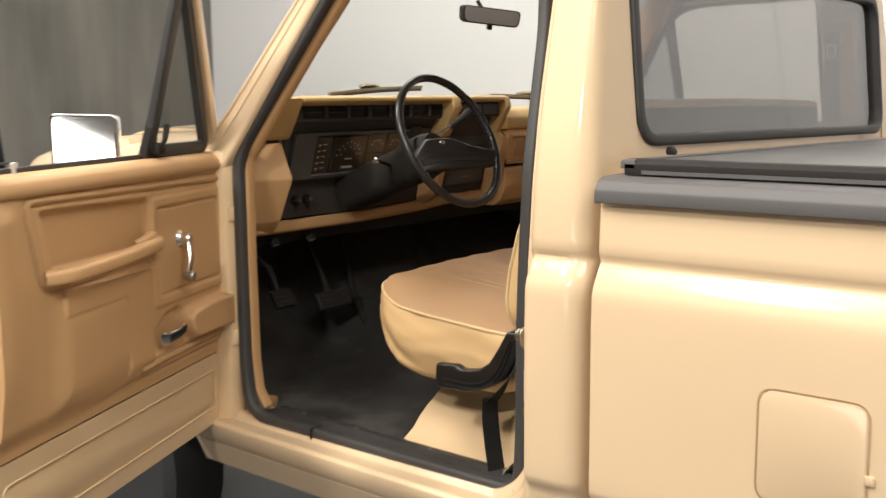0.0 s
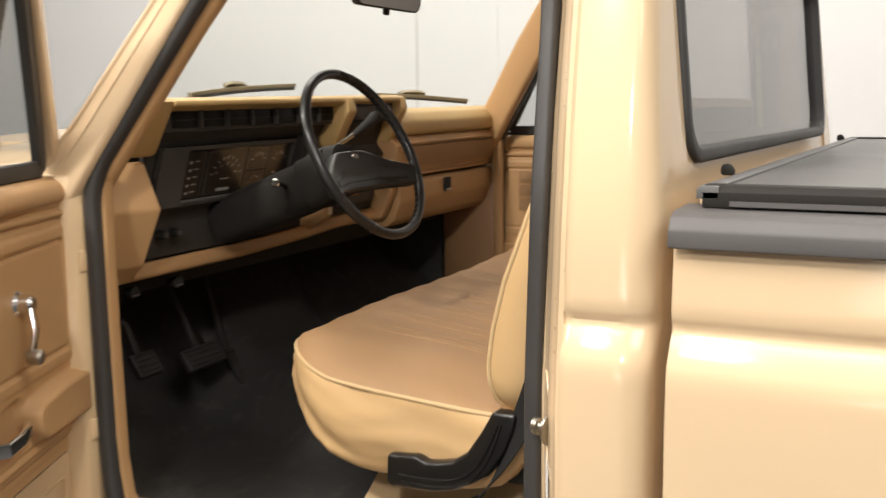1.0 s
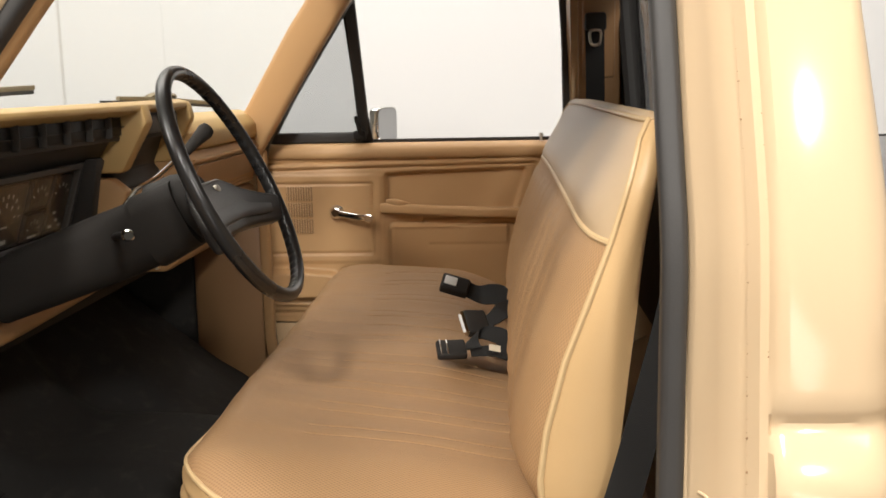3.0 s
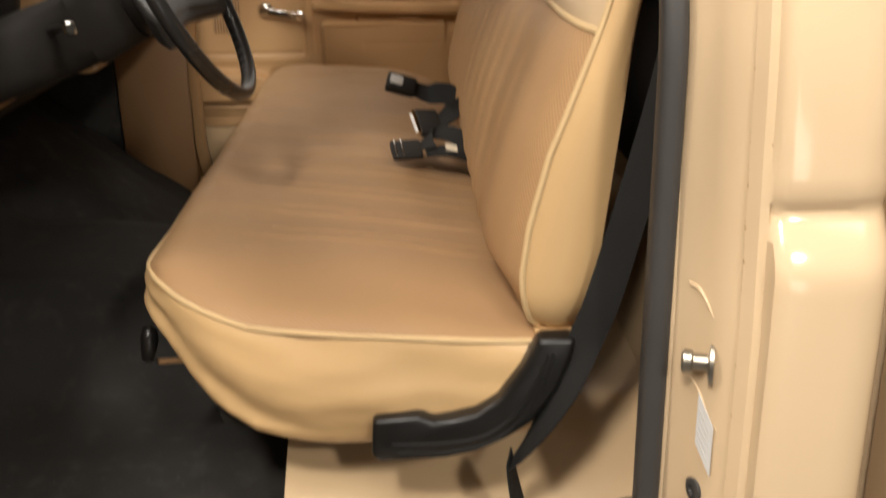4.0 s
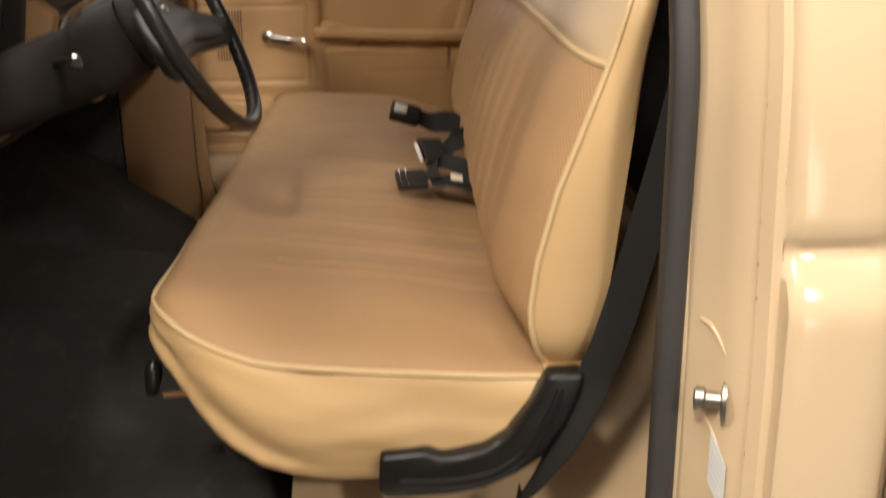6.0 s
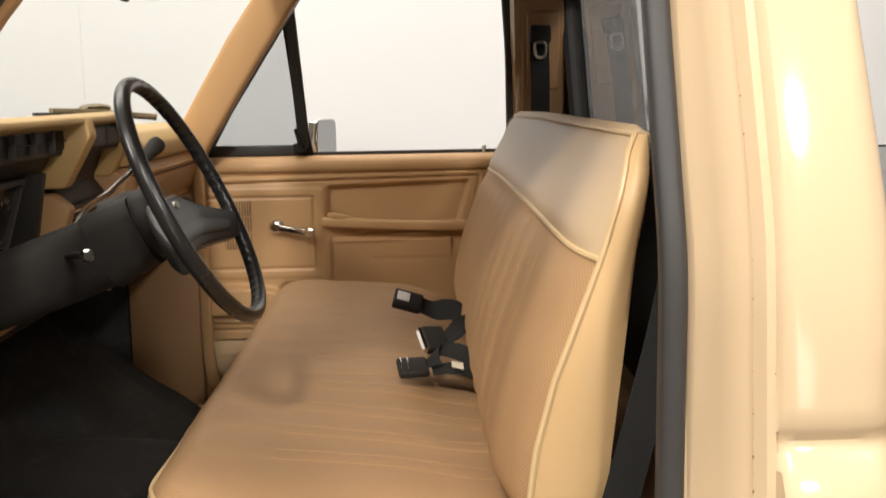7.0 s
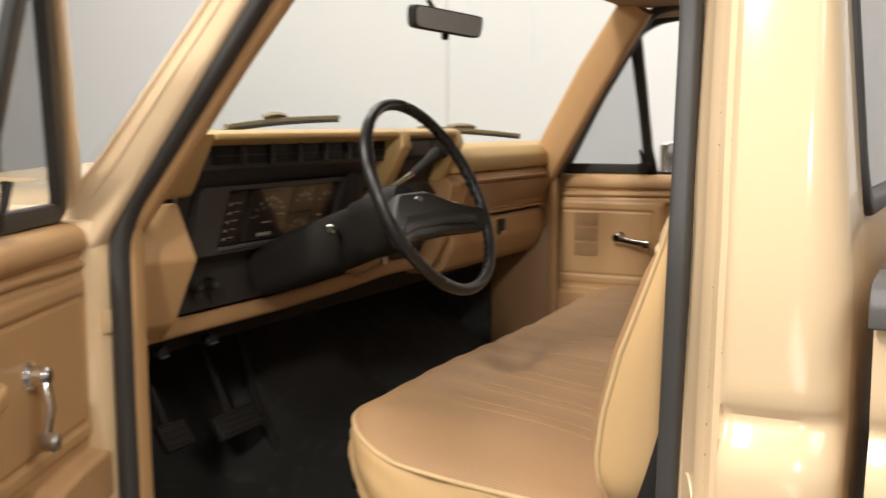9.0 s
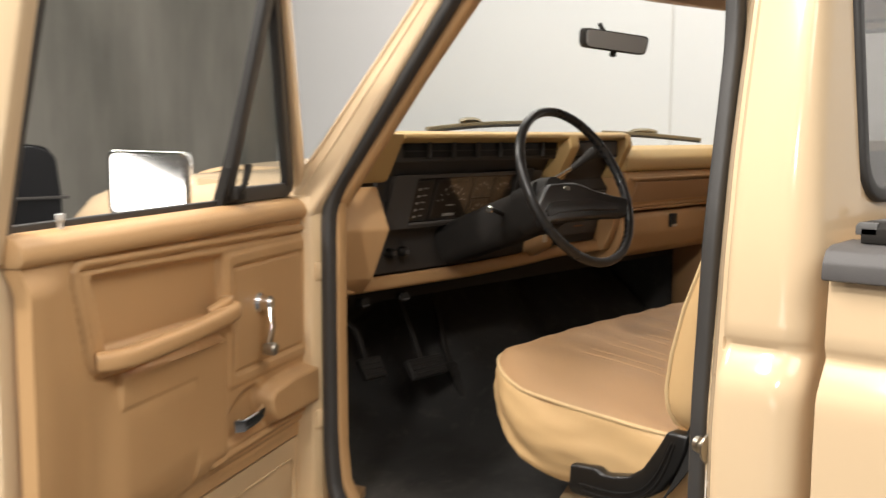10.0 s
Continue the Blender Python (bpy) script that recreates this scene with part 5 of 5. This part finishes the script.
pb = thing("seat_belt", (0.65, 0.02, 1.5), "black passenger shoulder belt hanging from its anchor", "seat belt", line=body_fit)
part("anchor", box(0.640, 0.668, -0.002, 0.050, 1.530, 1.570, 0.008), BLACK, pb, "black belt anchor")
part("latch_loop", sweep(nbm(), round_corners([(0.642, 0.010, 1.533), (0.642, 0.040, 1.533), (0.642, 0.036, 1.500), (0.642, 0.014, 1.500)], 0.012, 4, True), circle(0.0035, 8), True, (1, 0, 0)), STEEL, pb, "plated latch tongue")
strap([(0.655, 0.026, 1.54), (0.656, 0.024, 1.45), (0.672, 0.022, 1.38), (0.705, 0.018, 1.26)], 0.046, [(0.1, 1, 0)] * 4, "webbing", pb)

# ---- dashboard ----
dash = thing("dashboard", (XC, 0.95, 1.05), "tan padded dashboard with a black instrument panel", "dashboard", line=dash_fit)
X = lambda a, b, d: (d, a, b)
# top pad and hood over the instruments
part("top_pad", prism([(0.858, 1.371), (0.850, 1.374), (0.852, 1.384), (0.875, 1.390), (1.06, 1.362), (1.06, 1.345), (0.90, 1.360)], -0.742, 0.125, X, 0.004), DASHPAD, dash, "tan padded dash top")
part("top_pad", prism([(0.862, 1.285), (0.852, 1.290), (0.858, 1.320), (0.880, 1.342), (0.92, 1.352), (1.06, 1.345), (1.06, 1.28)], 0.125, 0.86, X, 0.008), DASHPAD, dash, "tan padded passenger dash top")
# faceted end block by the driver door
part("end_block", prism([(0.852, 1.384), (0.905, 1.283), (0.935, 1.283), (0.935, 1.378), (0.875, 1.386)], -0.850, -0.737, X, 0.008), DASHPAD, dash)
part("end_block", prism([(0.925, 1.274), (0.856, 1.190), (0.905, 1.075), (0.940, 1.040), (1.02, 1.035), (1.02, 1.274)], -0.895, -0.745, lambda a, b, d: (d, a + (0.045 if d < -0.85 else 0.0), b), 0.006), TRIM, dash, "tan faceted dash end")
# Black strip fills the slit between the end blocks, standing for its shade.
part("end_gap_fill", prism([(0.94, 1.283), (0.94, 1.274), (1.02, 1.274), (1.02, 1.283)], -0.89, -0.745, X), BLACK, dash)
# divider between hood and bin, bin cheeks
for x0, x1 in ((-0.170, -0.130), (0.098, 0.128)):
    part("cheek", prism([(0.850, 1.384), (0.842, 1.352), (0.882, 1.270), (0.98, 1.270), (0.98, 1.384)], x0, x1, X, 0.007), DASHPAD, dash)
# instrument panel
ip = part("instrument_panel", prism([(0.905, 1.330), (0.930, 1.290), (0.925, 1.190), (0.936, 1.172), (0.952, 1.075), (1.0, 1.06), (1.0, 1.330)], -0.745, -0.160, X, 0.004), CHAR, dash, "charcoal recessed instrument panel")
part("vent_band", box(-0.742, -0.165, 0.892, 0.93, 1.322, 1.370, 0.004), CHAR, ip)
for k in range(7):
    x = -0.71 + k * 0.080
    # Flat near-black plates; the shade inside the vent openings is in their colour.
    part("air_vent", box(x, x + 0.070, 0.8885, 0.893, 1.331, 1.363, 0.002), VENTB, ip, "near-black plate for a shaded vent opening")
    part("vent_divider", box(x + 0.0735, x + 0.0765, 0.879, 0.892, 1.329, 1.365, 0.001), GREYPL, ip)
    part("vane", box(x + 0.004, x + 0.066, 0.883, 0.889, 1.3445, 1.3462, 0.0006), CHAR, ip)
bez = [(p.x, p.y) for p in round_corners([(-0.715, 1.182, 0), (-0.225, 1.182, 0), (-0.195, 1.295, 0), (-0.715, 1.295, 0)], 0.01, 3, True)]
ins = [(p.x, p.y) for p in round_corners([(-0.640, 1.192, 0), (-0.292, 1.192, 0), (-0.292, 1.288, 0), (-0.640, 1.288, 0)], 0.006, 3, True)]
part("bezel", ring_panel([(a, 0.921, b) for a, b in bez], [(a, 0.921, b) for a, b in ins], (0, -0.014, 0)), GREYPL, ip, "charcoal gauge bezel")
# Black wedge stands for the shade on the bezel's right side.
part("bezel_shade_wedge", prism([(0.906, 1.186), (0.870, 1.204), (0.884, 1.302), (0.906, 1.302)], -0.288, -0.262, X, 0.003), BLACK, ip)
part("dial_plate", box(-0.640, -0.292, 0.9185, 0.9225, 1.192, 1.288), BLACK, ip)
GY = 0.9155


def ticks(cx, cz, r, a0, a1, n, parent):
    for k in range(n):
        a = radians(lerp(a0, a1, k / (n - 1)))
        c, s = math.cos(a), math.sin(a)
        bm = nbm()
        q = [(r * c - 0.0008 * s, r * s + 0.0008 * c), (r * c + 0.0008 * s, r * s - 0.0008 * c), ((r - 0.006) * c + 0.0008 * s, (r - 0.006) * s - 0.0008 * c), ((r - 0.006) * c - 0.0008 * s, (r - 0.006) * s + 0.0008 * c)]
        loft(bm, [[(cx + a_, y, cz + b_) for a_, b_ in q] for y in (GY - 0.0006, GY + 0.0002)])
        part("tick", bm, WHITE, parent)


def gauge(x0, x1, z0, z1, label):
    """One dark gauge face with a thin raised rim."""
    g = part("gauge", box(x0, x1, GY, 0.919, z0, z1, 0.0015), GAUGE, ip, label)
    rim = [(x0 + 0.002, GY, z0 + 0.002), (x1 - 0.002, GY, z0 + 0.002), (x1 - 0.002, GY, z1 - 0.002), (x0 + 0.002, GY, z1 - 0.002)]
    part("gauge_rim", sweep(nbm(), round_corners(rim, 0.006, 3, True), circle(0.0011, 6), True, (0, 1, 0)), GREYPL, g)
    return g


def bar(x, z, w, h, parent, m=None):
    part("marking", box(x, x + w, GY - 0.0010, GY + 0.0002, z, z + h), m or WHITE, parent)


ga = gauge(-0.636, -0.574, 1.196, 1.284, "narrow warning light panel with white marks")
for r in range(5):
    bar(-0.622, 1.204 + r * 0.0145, 0.007, 0.0050, ga)
    bar(-0.606, 1.207 + r * 0.0145, 0.012, 0.0022, ga)
gb_ = gauge(-0.566, -0.446, 1.196, 1.284, "brown-black speedometer face with white ticks")
ticks(-0.506, 1.222, 0.050, 160, 20, 9, gb_)
ticks(-0.506, 1.222, 0.038, 150, 30, 5, gb_)
bar(-0.526, 1.203, 0.040, 0.006, gb_)
bar(-0.520, 1.226, 0.028, 0.0025, gb_)
gc = gauge(-0.438, -0.372, 1.240, 1.284, "small brown-black fuel gauge")
ticks(-0.405, 1.248, 0.026, 150, 30, 5, gc)
gd = gauge(-0.438, -0.372, 1.196, 1.236, "small brown-black temperature gauge")
ticks(-0.405, 1.203, 0.024, 150, 30, 5, gd)
bar(-0.418, 1.200, 0.026, 0.003, gd)
ge = gauge(-0.364, -0.298, 1.196, 1.284, "brown-black twin gauge with white marks")
ticks(-0.331, 1.246, 0.026, 150, 30, 5, ge)
for dx, dz in ((-0.352, 1.206), (-0.334, 1.214), (-0.318, 1.205), (-0.346, 1.226)):
    bar(dx, dz, 0.010, 0.004, ge)
lens = part("cluster_lens", sheet(lambda u, v: (lerp(-0.641, -0.291, u), lerp(0.9105, 0.9075, v), lerp(1.191, 1.289, v)), 2, 2, 0.0015, (0, 1, 0)), GLASS_G, ip, "clear plastic gauge lens")
lens.visible_shadow = False
part("cluster_lip", prism([(0.9105, 1.188), (0.9035, 1.188), (0.9035, 1.193), (0.9105, 1.195)], -0.640, -0.292, X, 0.001), CAPGREY, ip)
for x in (-0.665, -0.625):
    part("control_knob", revolve([(0.001, 0.022), (0.009, 0.022), (0.011, 0.018), (0.012, 0.0), (0.001, 0.0)], (x, 0.940, 1.125), (0, -1, 0), 16), BLACK, ip, "black control knob")
    part("knob_cap", revolve([(0.0005, 0.0), (0.006, 0.0), (0.006, 0.001), (0.0005, 0.0012)], (x, 0.9178, 1.125), (0, -1, 0), 14), GREYPL, ip)
# lower tan roll under the panel
part("lower_roll", sweep(nbm(), round_corners([(-0.90, 0.960, 1.052), (-0.42, 0.952, 1.054), (-0.17, 0.946, 1.064), (-0.05, 0.930, 1.078), (0.13, 0.905, 1.082)], 0.05, 4), rect(0.016, 0.017, 0.010), False, (0, 0.2, 1)), DASHLOW, dash, "brown-tan lower dash roll")
# centre stack
cs = part("centre_console", prism([(0.900, 1.330), (0.915, 1.270), (0.885, 1.245), (0.905, 1.10), (1.0, 1.09), (1.0, 1.33)], -0.135, 0.102, X, 0.004), CHAR, dash, "black centre stack with controls")
part("bin", box(-0.128, 0.096, 0.872, 0.92, 1.322, 1.372, 0.004), BLACK, cs)
part("bin_vent", box(-0.110, 0.000, 0.866, 0.873, 1.330, 1.362, 0.003), GREYPL, cs)
part("bin_vent", box(0.010, 0.085, 0.866, 0.873, 1.330, 1.362, 0.003), GREYPL, cs)
part("radio", box(-0.120, 0.085, 0.876, 0.90, 1.195, 1.240, 0.004), GREYPL, cs, "charcoal radio with slider dial")
part("radio_trim", box(-0.105, 0.065, 0.8725, 0.877, 1.228, 1.232, 0.0005), CHROME, cs)
part("radio_trim", box(-0.105, 0.065, 0.8725, 0.877, 1.203, 1.206, 0.0005), CHROME, cs)
part("heater_panel", box(-0.115, 0.08, 0.884, 0.905, 1.125, 1.175, 0.003), GREYPL, cs)
part("marking", box(-0.03, 0.01, 0.8825, 0.8845, 1.146, 1.150), RUST, cs)
part("stack_cheek", prism([(0.900, 1.262), (0.862, 1.240), (0.878, 1.10), (0.93, 1.07), (0.98, 1.07), (0.98, 1.262)], -0.172, -0.138, X, 0.006), DASHLOW, dash)
part("stack_cheek", prism([(0.885, 1.285), (0.848, 1.262), (0.842, 1.14), (0.876, 1.07), (0.98, 1.07), (0.98, 1.285)], 0.104, 0.140, X, 0.006), DASHLOW, dash)
# passenger fascia and glove box
part("fascia", prism([(0.862, 1.285), (0.848, 1.272), (0.842, 1.195), (0.862, 1.182), (0.98, 1.182), (0.98, 1.285)], 0.138, 0.86, X, 0.005), DASHLOW, dash, "tan grained passenger fascia")
part("wood_strip", box(0.175, 0.82, 0.838, 0.846, 1.205, 1.258, 0.003), BROWN, dash, "brown fascia insert")
for z in (1.266, 1.193, 1.184):
    part("fascia_groove", sweep(nbm(), [(0.15, 0.846, z), (0.5, 0.843, z), (0.84, 0.846, z)], circle(0.0045, 8)), DASHLOW, dash)
gb = part("glove_box", prism([(0.846, 1.172), (0.836, 1.160), (0.836, 1.110), (0.858, 1.060), (0.885, 1.040), (0.98, 1.04), (0.98, 1.172)], 0.145, 0.845, X, 0.008), DASHLOW, dash, "tan glove box door")
part("glove_latch", box(0.405, 0.445, 0.828, 0.838, 1.120, 1.162, 0.004), BLACK, gb, "dark glove box latch recess")
part("latch_paddle", box(0.410, 0.440, 0.825, 0.830, 1.121, 1.129, 0.002), STEEL, gb)
part("dash_core", box(XC - 0.70, XC + 0.84, 0.97, 1.13, 1.06, 1.325, 0.0), BLACK, dash)
part("under_dash", box(XC - 0.83, XC + 0.84, 1.0, 1.36, 1.0, 1.06, 0.0), BLACK, dash)
for x in (-0.712, -0.584):
    part("pull_knob", revolve([(0.001, 0.02), (0.012, 0.02), (0.014, 0.012), (0.010, 0.0), (0.001, 0.0)], (x, 0.985, 1.010), (0, -1, 0), 14), BLACK, dash, "black pull knob")
    part("knob_label", box(x - 0.010, x + 0.012, 0.9635, 0.9655, 1.002, 1.005), CAPGREY, dash)

# ---- steering column ----
WC = Vector((-0.427, 0.644, 1.303))
TILTW = radians(25.8)
WN = Vector((0, math.cos(TILTW), -math.sin(TILTW)))
WU = Vector((0, math.sin(TILTW), math.cos(TILTW)))
W = lambda x, y, z: WC + Vector((1, 0, 0)) * x + WU * y + WN * z
colm = thing("steering_column", (-0.427, 0.99, 1.13), "black steering wheel on a black column with a chrome shift lever", "steering wheel")
RW = 0.1805
bm = nbm()
rings = []
NR = 384
for i in range(NR):
    a = 2 * math.pi * i / NR
    rr = 0.0096 + 0.0011 * math.cos(a * 60)
    c = Vector((math.cos(a), math.sin(a)))
    ring = []
    for k in range(16):
        b = 2 * math.pi * k / 16
        rad = RW + math.cos(b) * (0.0103 if math.cos(b) > 0 or math.sin(b) < -0.3 else rr)
        ring.append(W(c.x * rad, c.y * rad, math.sin(b) * 0.0112))
    rings.append(ring)
rings.append(rings[0])
whl = part("steering_wheel", loft(bm, rings, True, False), GLOSSBLACK, colm, "glossy black two-spoke steering wheel", 60)
pad = [(-0.170, -0.040), (-0.14, -0.026), (-0.10, -0.006), (-0.062, 0.016), (-0.045, 0.022), (0.045, 0.022), (0.062, 0.016), (0.10, -0.006), (0.14, -0.026), (0.170, -0.040), (0.160, -0.081), (0.10, -0.070), (0.055, -0.066), (-0.055, -0.066), (-0.10, -0.070), (-0.160, -0.081)]
part("horn_pad", prism(pad, -0.012, 0.016, lambda a, b, d: W(a, b, d + 0.046 * (1 - (a / 0.172) ** 2)), 0.007, 3), PADBLK, whl, "black padded horn bar")
ridge = [(-0.142, -0.048), (-0.09, -0.030), (-0.055, -0.012), (0.055, -0.012), (0.09, -0.030), (0.142, -0.048), (0.136, -0.064), (0.06, -0.050), (-0.06, -0.050), (-0.136, -0.064)]
part("pad_ridge", prism(ridge, -0.020, -0.004, lambda a, b, d: W(a, b, d + 0.004 + 0.046 * (1 - (a / 0.172) ** 2)), 0.004, 2), PADBLK, whl)
part("emblem", prism([(p[0], p[1] + 0.006) for p in circle(0.009, 18, 0.006)], 0.024, 0.040, lambda a, b, d: W(a, b, d), 0.001), STEEL, whl, "small plain oval badge")
part("wheel_hub", revolve([(0.002, 0.0), (0.045, 0.0), (0.055, 0.03), (0.058, 0.07), (0.002, 0.075)], W(0, 0, 0.050), WN, 24), BLACK, whl)
shr = [W(0, -0.005 + max(0, z - 0.15) * 0.09, z) for z in (0.075, 0.14, 0.15, 0.20, 0.26, 0.315, 0.40)]
sec = [0.056, 0.061, 0.056, 0.057, 0.056, 0.055, 0.052]
rings = [[p + Vector((1, 0, 0)) * a + WU * b for a, b in rect(r, r * 0.92, r * 0.5)] for p, r in zip(shr, sec)]
part("column_shroud", bevelled(loft(nbm(), rings), 0.0), BLACK, colm, "black plastic column shroud")
stalk = part("signal_stalk", sweep(nbm(), smooth_path([(-0.470, 0.815, 1.232), (-0.520, 0.788, 1.242), (-0.570, 0.762, 1.250), (-0.606, 0.743, 1.255)], 5), circle(0.0050, 10)), BLACK, colm, "black turn signal stalk")
part("stalk_end", revolve([(0.001, 0.010), (0.006, 0.010), (0.0085, 0.006), (0.0090, 0.0), (0.0075, -0.008), (0.001, -0.008)], (-0.610, 0.741, 1.255), (-0.88, -0.46, 0.08), 18), CHROME, stalk, "chrome stalk end")
lev = part("shift_lever", tube([(-0.392, 0.835, 1.255), (-0.356, 0.818, 1.288), (-0.318, 0.797, 1.304), (-0.258, 0.770, 1.338), (-0.243, 0.762, 1.350)], 0.0048, 10), CHROME, colm, "chrome shift lever")
part("lever_knob", revolve([(0.005, 0.0), (0.0075, 0.005), (0.0105, 0.05), (0.0140, 0.072), (0.012, 0.080), (0.001, 0.082)], (-0.266, 0.776, 1.330), (0.045, -0.026, 0.036), 16), BLACK, lev)
part("key", box(-0.330, -0.318, 0.800, 0.806, 1.158, 1.190, 0.002), PAPER, colm, "pale key head in the column lock")

# ---- pedals ----
def pedal(name, c, w, h, arm, tiltdeg, label):
    cc = Vector(c)
    tr = Matrix.Rotation(radians(tiltdeg), 4, "X")
    f = lambda x, y, z: cc + (tr @ Vector((x, y, z)))
    p = thing(name, c, label, "pedal")
    pd = part("pad", box(-w / 2, w / 2, -0.010, 0.008, -h / 2, h / 2, 0.006, 3, f), BLACK, p)
    for k in range(4):
        z = -h / 2 + h * (k + 0.7) / 4.4
        part("tread", box(-w / 2 + 0.008, w / 2 - 0.008, -0.013, -0.009, z, z + 0.005, 0.001, 2, f), BLACK, pd)
    part("arm", sweep(nbm(), [cc + Vector((0, 0.012, 0)), cc + Vector((0, 0.05, 0.08)), Vector(arm)], rect(0.008, 0.005, 0.002)), BLACK, p)


pedal("brake_pedal", (-0.395, 1.125, 0.815), 0.13, 0.055, (-0.405, 1.24, 1.02), -35, "black rubber brake pedal on a steel arm")
pedal("parking_brake_pedal", (-0.655, 1.06, 0.865), 0.07, 0.055, (-0.685, 1.20, 1.02), -35, "black ribbed parking brake pedal on a steel arm")
pedal("accelerator_pedal", (-0.235, 1.15, 0.745), 0.05, 0.12, (-0.23, 1.26, 1.0), -40, "black accelerator pedal above the floor mat")

# ---- rear-view mirror ----
rv = thing("rear_view_mirror", (0.016, 0.832, 1.656), "black-backed rear-view mirror hanging from the windscreen", "mirror")
mo = [(p.x, p.y) for p in round_corners([(-0.100, -0.025, 0), (0.100, -0.025, 0), (0.106, 0.025, 0), (-0.106, 0.025, 0)], 0.016, 4, True)]
rot = Matrix.Translation((0.016, 0.832, 1.656)) @ Matrix.Rotation(radians(-20), 4, "Z") @ Matrix.Rotation(radians(4), 4, "Y") @ Matrix.Rotation(radians(5), 4, "X")
mh = part("mirror_housing", prism(mo, 0.0, 0.026, lambda a, b, d: rot @ Vector((a, d, b)), 0.006, 3), BLACK, rv, "black mirror housing")
part("mirror_glass", prism([(a * 0.94, b * 0.86) for a, b in mo], -0.002, 0.001, lambda a, b, d: rot @ Vector((a, d, b))), RVGLASS, mh)
part("mirror_lever", box(-0.008, 0.008, 0.004, 0.016, -0.040, -0.024, 0.003, 2, lambda x, y, z: rot @ Vector((x, y, z))), BLACK, mh)
part("mirror_stem", tube([rot @ Vector((0, 0.024, 0)), (0.008, 0.872, 1.690), (0.006, 0.880, 1.705)], 0.006, 8), BLACK, rv)

# ---- black car parked by the concrete wall ----
car = thing("parked_car", (-0.6, 5.1, 0), "black car parked by the concrete wall", "car")
prof = [(-1.4, 0.30), (-1.4, 0.72), (-1.36, 0.95), (-1.25, 1.10), (-1.05, 1.30), (-0.9, 1.335), (0.36, 1.345), (0.46, 1.335), (0.52, 1.27), (0.545, 1.05), (0.55, 0.30)]
part("car_body", prism(prof, 4.75, 5.6, lambda a, b, d: (a, d, b), 0.03, 3), CARPAINT, car)
part("car_bumper", box(-1.42, 0.56, 4.71, 4.75, 1.045, 1.060, 0.005), GREYPL, car)
for x in (-1.05, 0.3):
    w = part("car_wheel", revolve([(0.17, -0.1), (0.31, -0.1), (0.33, -0.07), (0.33, 0.07), (0.31, 0.1), (0.17, 0.1)], (x, 4.86, 0.331), (0, 1, 0), 24), TYRE, car)
